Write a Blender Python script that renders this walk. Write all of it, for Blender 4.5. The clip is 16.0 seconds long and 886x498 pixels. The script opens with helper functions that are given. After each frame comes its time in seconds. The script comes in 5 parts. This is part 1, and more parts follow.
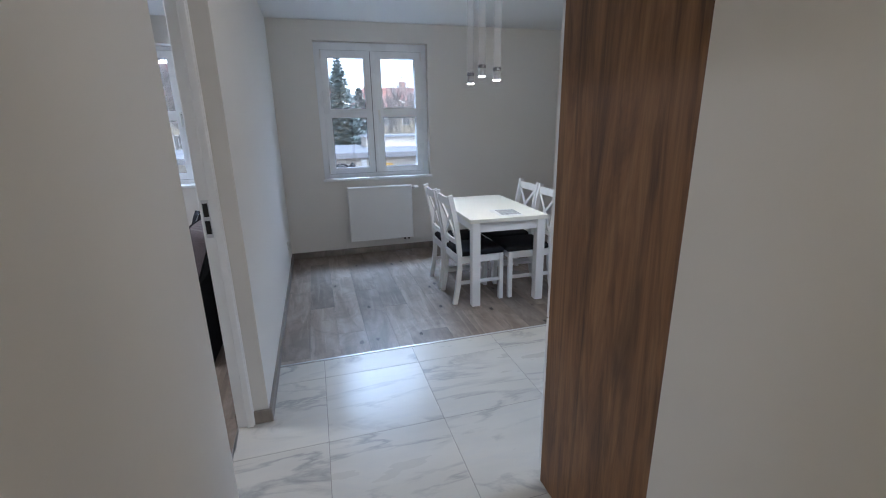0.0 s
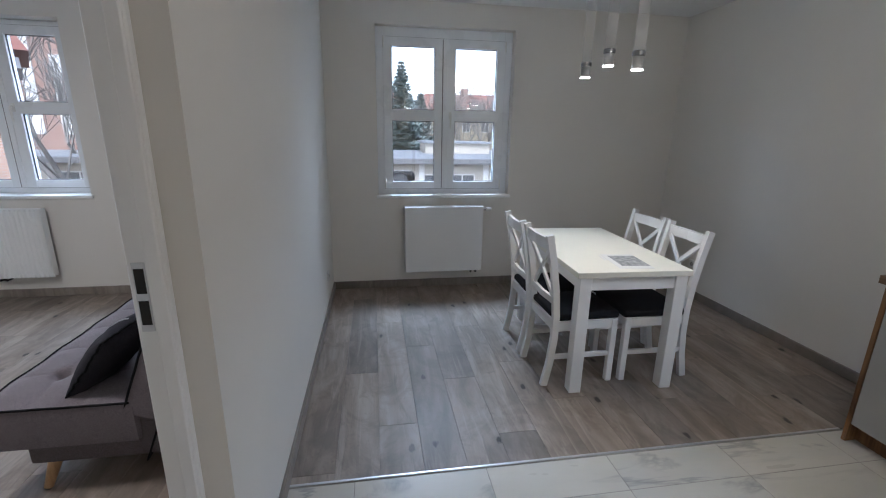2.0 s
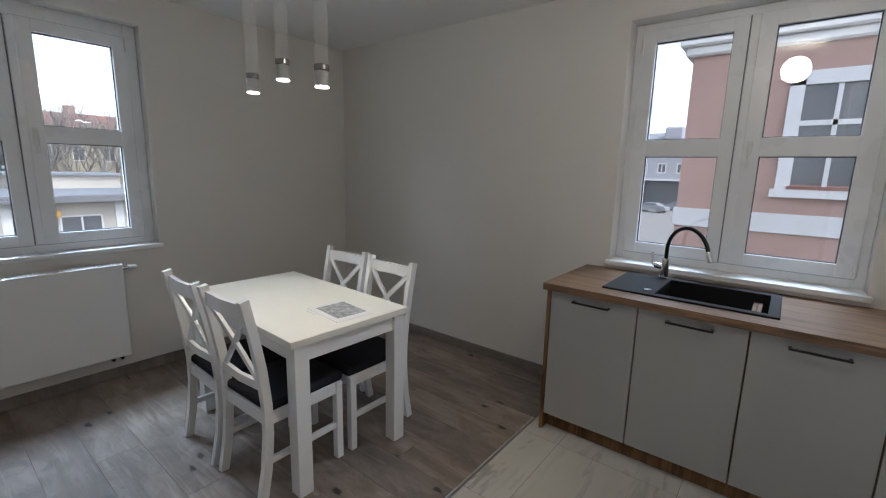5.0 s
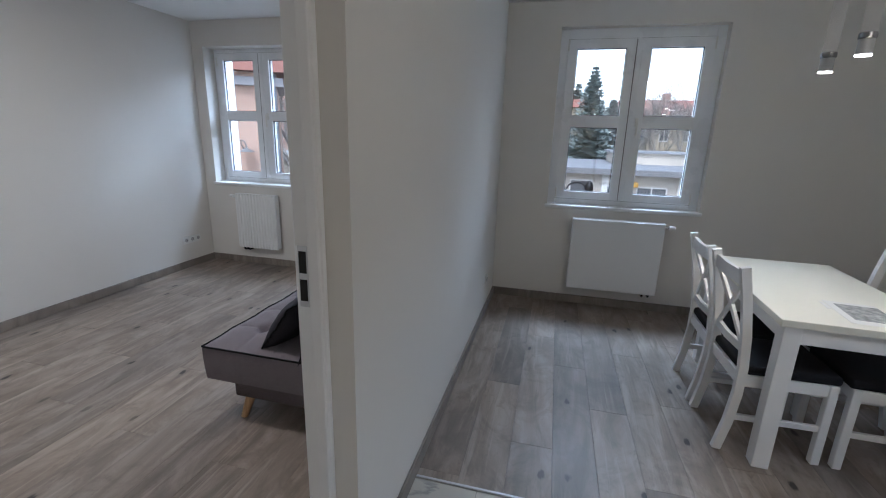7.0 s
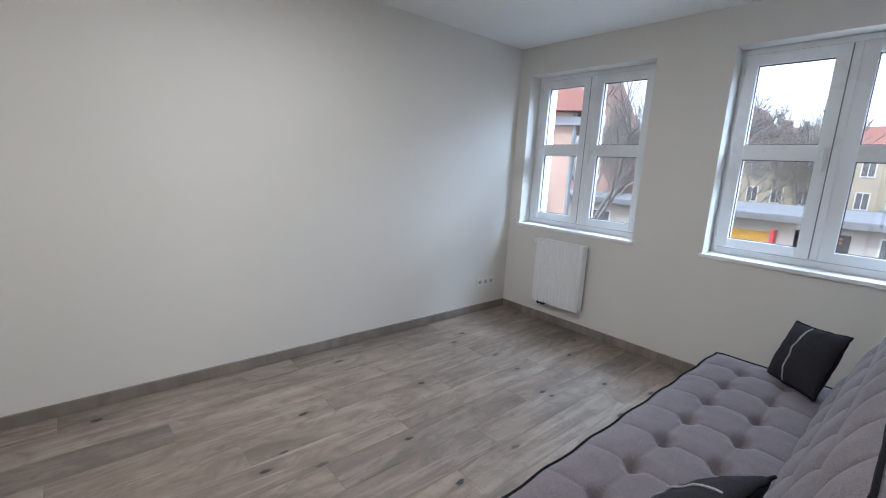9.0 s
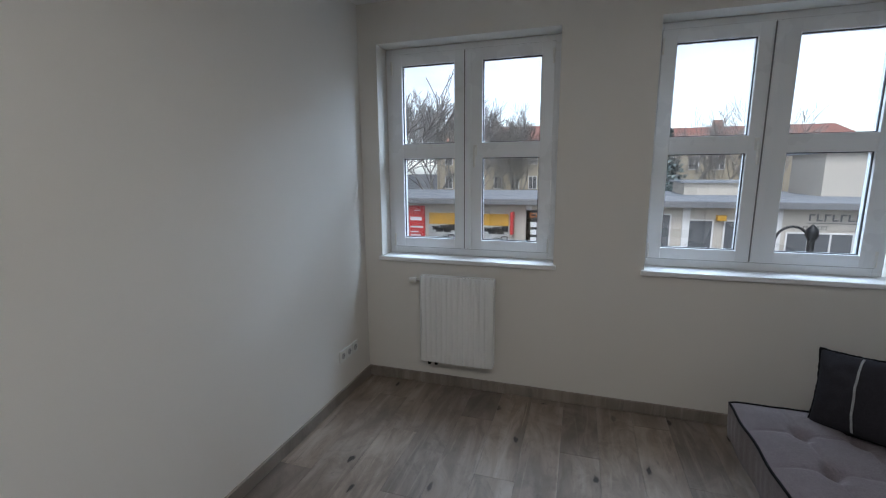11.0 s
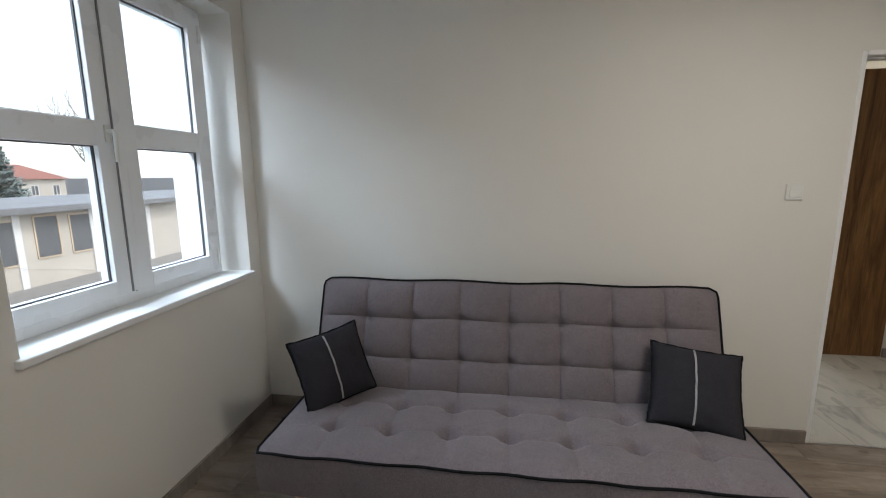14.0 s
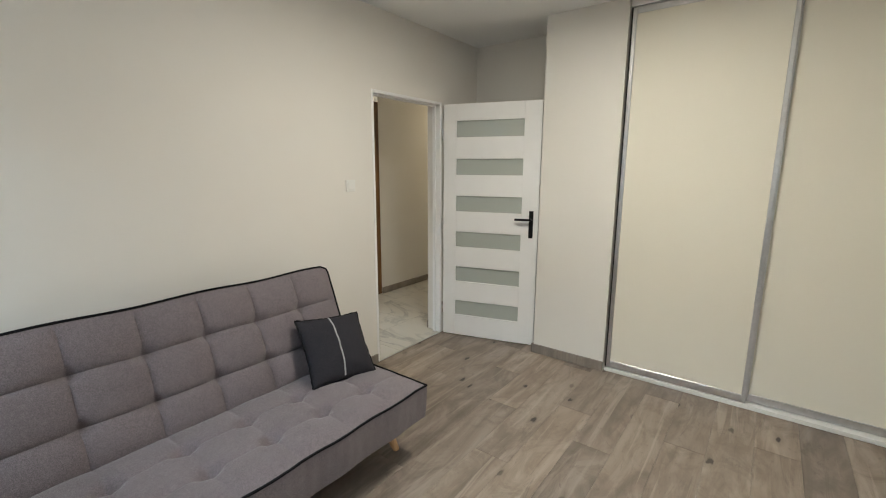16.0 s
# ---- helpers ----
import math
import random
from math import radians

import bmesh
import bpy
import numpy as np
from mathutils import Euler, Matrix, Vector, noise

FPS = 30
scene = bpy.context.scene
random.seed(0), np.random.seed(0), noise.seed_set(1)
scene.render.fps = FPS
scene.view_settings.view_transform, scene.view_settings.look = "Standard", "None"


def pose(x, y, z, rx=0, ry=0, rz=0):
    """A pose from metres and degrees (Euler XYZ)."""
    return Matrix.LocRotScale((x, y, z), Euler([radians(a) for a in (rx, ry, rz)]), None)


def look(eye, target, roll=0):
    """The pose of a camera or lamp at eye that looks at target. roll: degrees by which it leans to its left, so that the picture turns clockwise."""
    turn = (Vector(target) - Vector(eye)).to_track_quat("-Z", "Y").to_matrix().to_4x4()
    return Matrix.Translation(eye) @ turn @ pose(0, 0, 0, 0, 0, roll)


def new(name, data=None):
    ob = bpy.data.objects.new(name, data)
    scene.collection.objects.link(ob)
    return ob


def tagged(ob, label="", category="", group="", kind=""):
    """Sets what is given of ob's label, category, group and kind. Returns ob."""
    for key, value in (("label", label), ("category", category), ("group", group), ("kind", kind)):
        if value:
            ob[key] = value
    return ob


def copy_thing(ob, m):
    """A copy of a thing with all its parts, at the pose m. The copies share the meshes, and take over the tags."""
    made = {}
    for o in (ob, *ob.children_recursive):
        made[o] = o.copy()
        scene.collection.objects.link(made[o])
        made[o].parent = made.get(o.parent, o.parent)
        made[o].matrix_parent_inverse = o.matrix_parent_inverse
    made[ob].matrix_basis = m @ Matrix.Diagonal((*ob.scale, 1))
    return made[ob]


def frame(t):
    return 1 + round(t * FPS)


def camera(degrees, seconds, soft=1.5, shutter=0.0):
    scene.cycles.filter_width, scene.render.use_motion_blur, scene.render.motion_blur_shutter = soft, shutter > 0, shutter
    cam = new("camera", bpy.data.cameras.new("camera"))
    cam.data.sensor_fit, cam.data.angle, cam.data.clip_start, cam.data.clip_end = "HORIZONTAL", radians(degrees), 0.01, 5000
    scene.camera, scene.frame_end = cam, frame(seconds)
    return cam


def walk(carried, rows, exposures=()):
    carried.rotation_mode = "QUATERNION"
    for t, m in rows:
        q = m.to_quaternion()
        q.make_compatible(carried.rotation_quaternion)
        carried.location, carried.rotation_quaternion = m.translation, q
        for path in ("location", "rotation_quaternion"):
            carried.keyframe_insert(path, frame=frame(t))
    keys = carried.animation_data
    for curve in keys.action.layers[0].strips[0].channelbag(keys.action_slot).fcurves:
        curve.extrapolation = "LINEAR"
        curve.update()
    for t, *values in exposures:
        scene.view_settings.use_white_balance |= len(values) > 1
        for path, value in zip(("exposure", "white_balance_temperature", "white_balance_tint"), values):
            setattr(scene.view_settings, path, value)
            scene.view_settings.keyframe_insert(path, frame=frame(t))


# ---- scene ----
cam = camera(91.4, 16.0, 1.1)
PATH = [
    (0, (-0.061, 0.084, 1.511), (0.47, 1.931, 0.958), -1.1),
    (0.5, (0.023, 0.319, 1.509), (0.481, 2.192, 0.978), -0.7),
    (1, (0.046, 0.592, 1.495), (0.381, 2.491, 0.966), 0.1),
    (1.5, (0.031, 0.897, 1.504), (0.267, 2.809, 0.97), 0.6),
    (2, (-0.006, 1.175, 1.508), (0.301, 3.081, 0.986), 0.9),
    (2.5, (0.034, 1.464, 1.484), (0.625, 3.321, 1.029), 0.9),
    (3, (0.103, 1.695, 1.469), (1.102, 3.382, 1.07), 1.0),
    (3.2, (0.112, 1.754, 1.473), (1.266, 3.34, 1.086), 1.0),
    (4.2, (0.138, 1.777, 1.485), (1.745, 2.89, 1.13), 1.3),
    (5.3, (0.176, 1.703, 1.498), (1.579, 3.081, 1.13), 1.3),
    (5.5, (0.21, 1.652, 1.482), (1.417, 3.202, 1.107), 1.6),
    (6, (0.172, 1.515, 1.495), (0.819, 3.359, 1.069), 2.1),
    (6.5, (0.131, 1.31, 1.504), (0.191, 3.251, 1.029), 1.8),
    (7, (0.085, 1.24, 1.5), (-0.387, 3.118, 0.993), 1.6),
    (7.5, (-0.036, 1.384, 1.48), (-0.96, 3.078, 0.958), 1.9),
    (8, (-0.255, 1.585, 1.443), (-1.55, 3.015, 0.916), 3.1),
    (8.5, (-0.553, 1.768, 1.445), (-2.014, 3.055, 0.996), 2.8),
    (8.7, (-0.66, 1.837, 1.452), (-2.165, 3.107, 1.039), 2.9),
    (10.8, (-2.192, 2.568, 1.484), (-2.942, 4.392, 1.153), -0.4),
    (11, (-2.33, 2.643, 1.514), (-2.924, 4.519, 1.162), -0.4),
    (11.5, (-2.659, 2.81, 1.504), (-2.827, 4.769, 1.138), -0.5),
    (12, (-2.897, 3.016, 1.486), (-2.523, 4.945, 1.115), -0.4),
    (12.5, (-3.055, 3.257, 1.481), (-2.134, 4.996, 1.123), -0.7),
    (13, (-3.132, 3.466, 1.481), (-1.749, 4.866, 1.123), -1.0),
    (13.5, (-3.112, 3.685, 1.486), (-1.362, 4.585, 1.132), -0.8),
    (14, (-3.019, 3.94, 1.485), (-1.067, 4.212, 1.143), -0.3),
    (14.5, (-3.009, 4.127, 1.483), (-1.061, 3.829, 1.144), -0.3),
    (15, (-2.978, 4.307, 1.484), (-1.198, 3.471, 1.12), 0.1),
    (15.5, (-2.89, 4.388, 1.488), (-1.377, 3.137, 1.108), -0.1),
    (16, (-2.905, 4.491, 1.507), (-1.72, 2.923, 1.139), 0.2),
]
EXPOSURES = [
    (0.0, 1.22, 5200, 15), (1.0, 1.24, 5300, 16), (1.5, 1.2, 5600, 17), (2.0, 1.0, 5500, 15), (2.5, 0.98, 5800, 15), (3.2, 0.95, 5950, 15), (5.5, 0.80, 5700, 14), (6.5, 0.9, 5550, 15), (7.2, 0.80, 5450, 14),
    (8.0, 0.8, 5550, 13), (8.5, 1.26, 5520, 13), (8.7, 1.25, 5520, 13), (10.8, 0.25, 5750, 12), (11.4, 0.36, 5850, 13), (12.0, 0.5, 5900, 14), (12.5, 0.44, 5900, 13), (13.0, 0.35, 5850, 12), (13.5, 0.5, 6000, 12), (14.5, 1.02, 6350, 11), (15.5, 1.26, 6400, 9), (16.0, 1.32, 6400, 8),
]
walk(cam, [(t, look(eye, target, roll)) for t, eye, target, roll in PATH], EXPOSURES)

# lamp powers in watts
WIN_B, WIN_K, WIN_E = 80.0, 152.0, 64.0
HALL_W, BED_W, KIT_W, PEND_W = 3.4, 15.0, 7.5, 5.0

# ---------------------------------------------------------------- world and lamps
world = bpy.data.worlds.new("overcast_sky")
scene.world = world
world.use_nodes = True
wn, wl = world.node_tree.nodes, world.node_tree.links
sky = wn.new("ShaderNodeTexSky")
sky.sky_type, sky.sun_disc = "NISHITA", False
sky.sun_elevation, sky.sun_rotation = radians(38), radians(200)
pale = wn.new("ShaderNodeHueSaturation")
pale.inputs["Saturation"].default_value, pale.inputs["Value"].default_value = 0.36, 1.5
wl.new(sky.outputs[0], pale.inputs["Color"])
cloud_at = wn.new("ShaderNodeTexCoord")
cloud_map = wn.new("ShaderNodeMapping")
cloud_map.inputs["Scale"].default_value = (1.0, 1.0, 3.5)
clouds = wn.new("ShaderNodeTexNoise")
clouds.inputs["Scale"].default_value, clouds.inputs["Detail"].default_value = 3.2, 6.0
cloud_tone = wn.new("ShaderNodeMapRange")
cloud_tone.inputs["From Min"].default_value, cloud_tone.inputs["From Max"].default_value = 0.3, 0.7
cloud_tone.inputs["To Min"].default_value, cloud_tone.inputs["To Max"].default_value = 0.78, 1.22
cloud_mul = wn.new("ShaderNodeVectorMath")
cloud_mul.operation = "SCALE"
wl.new(cloud_at.outputs["Generated"], cloud_map.inputs[0])
wl.new(cloud_map.outputs[0], clouds.inputs["Vector"])
wl.new(clouds.outputs["Fac"], cloud_tone.inputs["Value"])
wl.new(cloud_tone.outputs[0], cloud_mul.inputs["Scale"])
wl.new(pale.outputs[0], cloud_mul.inputs[0])
wl.new(cloud_mul.outputs[0], wn["Background"].inputs["Color"])
wn["Background"].inputs["Strength"].default_value = 0.15

sun = new("sun", bpy.data.lights.new("sun", "SUN"))
sun.data.energy, sun.data.angle, sun.data.color = 2.3, radians(20), (1.0, 0.97, 0.93)
sun.matrix_world = look((0, -8, 12), (0, 0, 0))


def area(name, eye, target, sx, sy, watts, colour):
    lamp = new(name, bpy.data.lights.new(name, "AREA"))
    lamp.data.shape, lamp.data.size, lamp.data.size_y = "RECTANGLE", sx, sy
    lamp.data.energy, lamp.data.color = watts, colour
    lamp.matrix_world = look(eye, target)
    return lamp


DAY = (0.74, 0.89, 1.0)
# Unseen area lamps outside, above each window, added to boost the sky's light.
area("window_light_west", (-3.10, 6.55, 3.05), (-2.9, 3.9, 0.6), 1.3, 1.0, WIN_B, DAY)
area("window_light_mid", (-1.34, 6.55, 3.05), (-1.75, 3.9, 0.6), 1.3, 1.0, WIN_B, DAY)
area("window_light_kitchen", (0.65, 6.40, 3.05), (0.8, 4.4, 1.0), 1.3, 1.0, WIN_K, DAY)
area("window_light_east", (4.25, 2.0, 3.05), (2.2, 2.2, 1.0), 1.3, 1.0, WIN_E, DAY)
# Unseen room lamps, inferred from warm tints and strengthened as fill.
area("unseen_hall_lamp", (0.2, -0.7, 2.55), (0.2, -0.7, 0), 0.3, 0.3, HALL_W, (1.0, 0.81, 0.52))
bulb = new("unseen_kitchen_lamp", bpy.data.lights.new("unseen_kitchen_lamp", "POINT"))
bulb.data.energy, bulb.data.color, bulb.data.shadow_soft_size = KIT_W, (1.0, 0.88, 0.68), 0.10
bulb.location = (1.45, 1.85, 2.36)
area("unseen_bedroom_lamp", (-2.2, 2.75, 2.55), (-2.2, 2.751, 0), 0.36, 0.36, BED_W, (1.0, 0.93, 0.80))
for px, py, pz in ((1.318, 3.90, 1.838), (1.318, 3.63, 1.870), (1.338, 3.368, 1.818)):
    spot = new("pendant_spot", bpy.data.lights.new("pendant_spot", "SPOT"))
    spot.data.energy, spot.data.color, spot.data.shadow_soft_size = PEND_W, (1.0, 0.86, 0.62), 0.03
    spot.data.spot_size, spot.data.spot_blend = radians(100), 0.8
    spot.matrix_world = look((px, py, pz), (px, py + 0.001, 0))

# ---------------------------------------------------------------- helpers
def bx(bm, x0, y0, z0, x1, y1, z1, bevel=0.0, seg=1):
    r = bmesh.ops.create_cube(bm, size=1)
    for v in r["verts"]:
        v.co = Vector(((x0 + x1) / 2 + v.co.x * (x1 - x0), (y0 + y1) / 2 + v.co.y * (y1 - y0), (z0 + z1) / 2 + v.co.z * (z1 - z0)))
    if bevel > 0:
        edges = list({e for v in r["verts"] for e in v.link_edges})
        bmesh.ops.bevel(bm, geom=edges, offset=bevel, segments=seg, affect="EDGES", profile=0.5)
    return bm


def box(x0, y0, z0, x1, y1, z1, bevel=0.0, seg=1):
    return bx(bmesh.new(), x0, y0, z0, x1, y1, z1, bevel, seg)


def tube(bm, pts, radii, seg=10, caps=True):
    """A round tube along the points, with a radius at each."""
    pts = [Vector(p) for p in pts]
    if not isinstance(radii, (list, tuple)):
        radii = [radii] * len(pts)
    rings, side = [], None
    for i, p in enumerate(pts):
        d = (pts[min(i + 1, len(pts) - 1)] - pts[max(i - 1, 0)]).normalized()
        if side is None:
            side = d.orthogonal().normalized()
        side = (side - d * side.dot(d)).normalized()
        up = d.cross(side)
        rings.append([bm.verts.new(p + (side * math.cos(a) + up * math.sin(a)) * radii[i]) for a in (2 * math.pi * k / seg for k in range(seg))])
    for a, b in zip(rings, rings[1:]):
        for k in range(seg):
            bm.faces.new((a[k], a[(k + 1) % seg], b[(k + 1) % seg], b[k]))
    if caps:
        bm.faces.new(rings[0][::-1])
        bm.faces.new(rings[-1])
    return bm


def sweep(bm, pts, wx, wy, across):
    """A rectangular bar along the points; across: the way of its width wx."""
    pts, across = [Vector(p) for p in pts], Vector(across).normalized()
    rings = []
    for i, p in enumerate(pts):
        d = (pts[min(i + 1, len(pts) - 1)] - pts[max(i - 1, 0)]).normalized()
        s = (across - d * across.dot(d)).normalized()
        u = d.cross(s)
        rings.append([bm.verts.new(p + s * a * wx / 2 + u * b * wy / 2) for a, b in ((1, 1), (-1, 1), (-1, -1), (1, -1))])
    for a, b in zip(rings, rings[1:]):
        for k in range(4):
            bm.faces.new((a[k], a[(k + 1) % 4], b[(k + 1) % 4], b[k]))
    bm.faces.new(rings[0][::-1])
    bm.faces.new(rings[-1])
    return bm


def mesh_of(name, bm, material, smooth=False, angle=None):
    bmesh.ops.recalc_face_normals(bm, faces=bm.faces)
    me = bpy.data.meshes.new(name)
    bm.to_mesh(me)
    bm.free()
    me.materials.append(material)
    if smooth or angle:
        me.polygons.foreach_set("use_smooth", [True] * len(me.polygons))
        if angle:
            me.set_sharp_from_angle(angle=radians(angle))
    return me


def part(name, bm, material, parent=None, label="", smooth=False, angle=None):
    ob = new(name, mesh_of(name, bm, material, smooth, angle))
    ob.parent = parent
    return tagged(ob, label)


def thing(name, label, category, m=None, group="", kind=""):
    ob = new(name)
    ob.empty_display_size = 0.1
    ob.matrix_basis = m or Matrix()
    return tagged(ob, label, category, group, kind)


def struct(name, bm, material, label, category):
    return tagged(part(name, bm, material), label, category, "", "structure")


# ---------------------------------------------------------------- materials
def mat(name, colour, rough=0.5, metal=0.0, spec=0.5):
    m = bpy.data.materials.new(name)
    m.use_nodes = True
    b = m.node_tree.nodes["Principled BSDF"]
    b.inputs["Base Color"].default_value = (*colour, 1)
    b.inputs["Roughness"].default_value = rough
    b.inputs["Metallic"].default_value = metal
    b.inputs["Specular IOR Level"].default_value = spec
    return m


class Nodes:
    def __init__(self, m):
        self.t = m.node_tree
        self.b = self.t.nodes["Principled BSDF"]

    def add(self, kind, **inputs):
        n = self.t.nodes.new(kind)
        for k, v in inputs.items():
            k = k.replace("_", " ")
            if isinstance(v, bpy.types.NodeSocket):
                self.t.links.new(v, n.inputs[k])
            else:
                n.inputs[k].default_value = v
        return n

    def link(self, a, b):
        self.t.links.new(a, b)

    def coords(self, scale, which="Object"):
        c = self.t.nodes.new("ShaderNodeTexCoord")
        mp = self.add("ShaderNodeMapping", Vector=c.outputs[which])
        mp.inputs["Scale"].default_value = scale
        return mp.outputs[0]

    def noise(self, vec, scale, detail=4.0, rough=0.55, dist=0.0):
        n = self.add("ShaderNodeTexNoise", Vector=vec, Scale=scale, Detail=detail, Roughness=rough, Distortion=dist)
        return n.outputs["Fac"]

    def ramp(self, fac, stops):
        r = self.add("ShaderNodeValToRGB", Fac=fac)
        e = r.color_ramp.elements
        while len(e) < len(stops):
            e.new(0.5)
        for k, (p, c) in zip(e, stops):
            k.position = p
            k.color = (*c, 1) if len(c) == 3 else c
        return r.outputs["Color"]

    def mix(self, fac, a, b, blend="MIX"):
        n = self.t.nodes.new("ShaderNodeMix")
        n.data_type, n.blend_type = "RGBA", blend
        for s, v in ((n.inputs[0], fac), (n.inputs[6], a), (n.inputs[7], b)):
            if isinstance(v, bpy.types.NodeSocket):
                self.t.links.new(v, s)
            else:
                s.default_value = v if not isinstance(v, tuple) or len(v) != 3 else (*v, 1)
        return n.outputs[2]

    def bump(self, height, strength=0.2, dist=0.01):
        n = self.add("ShaderNodeBump", Height=height, Strength=strength, Distance=dist)
        self.link(n.outputs[0], self.b.inputs["Normal"])

    def color(self, c):
        self.link(c, self.b.inputs["Base Color"])

    def rough(self, fac, lo, hi):
        n = self.add("ShaderNodeMapRange", Value=fac)
        n.inputs["To Min"].default_value, n.inputs["To Max"].default_value = lo, hi
        self.link(n.outputs[0], self.b.inputs["Roughness"])


def plain(name, colour, rough=0.5, vary=0.06, scale=6.0, bump=0.05, fine=180.0, metal=0.0, spec=0.5):
    """A painted or moulded surface: a faint cloudy tint and a fine relief."""
    m = mat(name, colour, rough, metal, spec)
    n = Nodes(m)
    v = n.coords((1, 1, 1))
    a = n.noise(v, scale, 3.0)
    lo = tuple(c * (1 - vary) for c in colour)
    hi = tuple(min(1, c * (1 + vary)) for c in colour)
    n.color(n.ramp(a, [(0.3, lo), (0.7, hi)]))
    n.rough(a, max(0.02, rough - 0.06), min(1, rough + 0.06))
    if bump:
        n.bump(n.noise(v, fine, 2.0), bump, 0.002)
    return m


M = {}
M["wall"] = plain("wall_paint", (0.735, 0.712, 0.672), 0.75, 0.015, 1.3, 0.12, 140.0)
M["ceiling"] = plain("ceiling_paint", (0.83, 0.83, 0.82), 0.8, 0.012, 1.0, 0.06, 140.0)
M["pvc"] = plain("white_pvc", (0.82, 0.84, 0.865), 0.28, 0.012, 3.0, 0.0)
M["sill"] = plain("white_sill", (0.82, 0.82, 0.82), 0.3, 0.02, 5.0, 0.0)
M["seal"] = mat("rubber_seal", (0.06, 0.06, 0.065), 0.6)
# Grey for strips that draw shadow lines at the sashes.
M["shadow_line"] = mat("grey_shadow_line", (0.20, 0.20, 0.21), 0.6)
M["enamel"] = plain("radiator_enamel", (0.82, 0.83, 0.83), 0.3, 0.01, 3.0, 0.0)
M["paint"] = plain("white_lacquer", (0.84, 0.84, 0.84), 0.32, 0.015, 5.0, 0.02, 90.0)
M["tabletop"] = plain("cream_tabletop", (0.80, 0.785, 0.705), 0.34, 0.015, 5.0, 0.0)
M["front"] = plain("cashmere_front", (0.345, 0.335, 0.315), 0.45, 0.02, 4.0, 0.02)
M["black"] = mat("matt_black_metal", (0.012, 0.012, 0.014), 0.4, 0.6)
M["chrome"] = mat("chrome", (0.8, 0.8, 0.82), 0.12, 1.0)
M["alu"] = plain("brushed_aluminium", (0.62, 0.62, 0.63), 0.32, 0.05, 30.0, 0.0, metal=1.0)
M["grille"] = mat("dark_grille", (0.03, 0.03, 0.032), 0.6)
M["plastic"] = plain("white_plastic", (0.76, 0.76, 0.74), 0.35, 0.01, 5.0, 0.0)
M["insert"] = plain("grey_socket_insert", (0.42, 0.42, 0.42), 0.4, 0.02, 5.0, 0.0)
# Near-black that paints shade where slots, gaps and holes would be.
M["dark"] = mat("hollow_shade_black", (0.015, 0.015, 0.015), 0.8)
M["wardrobe"] = plain("cream_sliding_panel", (0.76, 0.725, 0.63), 0.6, 0.015, 1.5, 0.0)
M["frosted"] = mat("frosted_glass", (0.42, 0.45, 0.42), 0.07)
M["granite"] = plain("black_granite_composite", (0.012, 0.012, 0.013), 0.6, 0.5, 200.0, 0.15, 400.0, 0.0, 0.2)
M["paper"] = plain("printed_paper", (0.78, 0.78, 0.77), 0.6, 0.02, 20.0, 0.0)
M["ink"] = plain("grey_print", (0.32, 0.33, 0.34), 0.6, 0.5, 30.0, 0.0)


def glass_mat(name, colour=(1, 1, 1), rough=0.0, gloss=0.08):
    """Thin clear glass: light goes straight through, with a Fresnel reflection."""
    m = bpy.data.materials.new(name)
    m.use_nodes = True
    t = m.node_tree
    t.nodes.remove(t.nodes["Principled BSDF"])
    tr, gl, mx, lw, pw, ma = (t.nodes.new(k) for k in ("ShaderNodeBsdfTransparent", "ShaderNodeBsdfGlossy", "ShaderNodeMixShader", "ShaderNodeLayerWeight", "ShaderNodeMath", "ShaderNodeMath"))
    tr.inputs[0].default_value = (*colour, 1)
    gl.inputs["Roughness"].default_value = rough
    lw.inputs[0].default_value = 0.5
    pw.operation, ma.operation = "POWER", "MULTIPLY_ADD"
    pw.inputs[1].default_value, ma.inputs[1].default_value, ma.inputs[2].default_value = 4.5, 0.5, 0.10
    t.links.new(lw.outputs["Facing"], pw.inputs[0])
    t.links.new(pw.outputs[0], ma.inputs[0])
    t.links.new(ma.outputs[0], mx.inputs[0])
    t.links.new(tr.outputs[0], mx.inputs[1])
    t.links.new(gl.outputs[0], mx.inputs[2])
    t.links.new(mx.outputs[0], t.nodes["Material Output"].inputs[0])
    return m


M["glass"] = glass_mat("window_glass", (0.97, 0.985, 0.98))
M["acryl"] = bpy.data.materials.new("milky_acrylic")
M["acryl"].use_nodes = True
at = M["acryl"].node_tree
adf, atr, amx = at.nodes.new("ShaderNodeBsdfDiffuse"), at.nodes.new("ShaderNodeBsdfTransparent"), at.nodes.new("ShaderNodeMixShader")
adf.inputs[0].default_value, amx.inputs[0].default_value = (0.9, 0.9, 0.9, 1), 0.16
at.links.new(atr.outputs[0], amx.inputs[1])
at.links.new(adf.outputs[0], amx.inputs[2])
at.links.new(amx.outputs[0], at.nodes["Material Output"].inputs[0])


def emit(name, colour, strength):
    m = mat(name, colour, 0.4)
    b = m.node_tree.nodes["Principled BSDF"]
    b.inputs["Emission Color"].default_value = (*colour, 1)
    b.inputs["Emission Strength"].default_value = strength
    return m


M["head"] = plain("frosted_lamp_head", (0.50, 0.50, 0.49), 0.25, 0.03, 20.0, 0.0)
M["ringmetal"] = mat("dark_chrome", (0.30, 0.30, 0.31), 0.18, 1.0)
M["led"] = emit("led_disc", (1.0, 0.93, 0.80), 12.0)


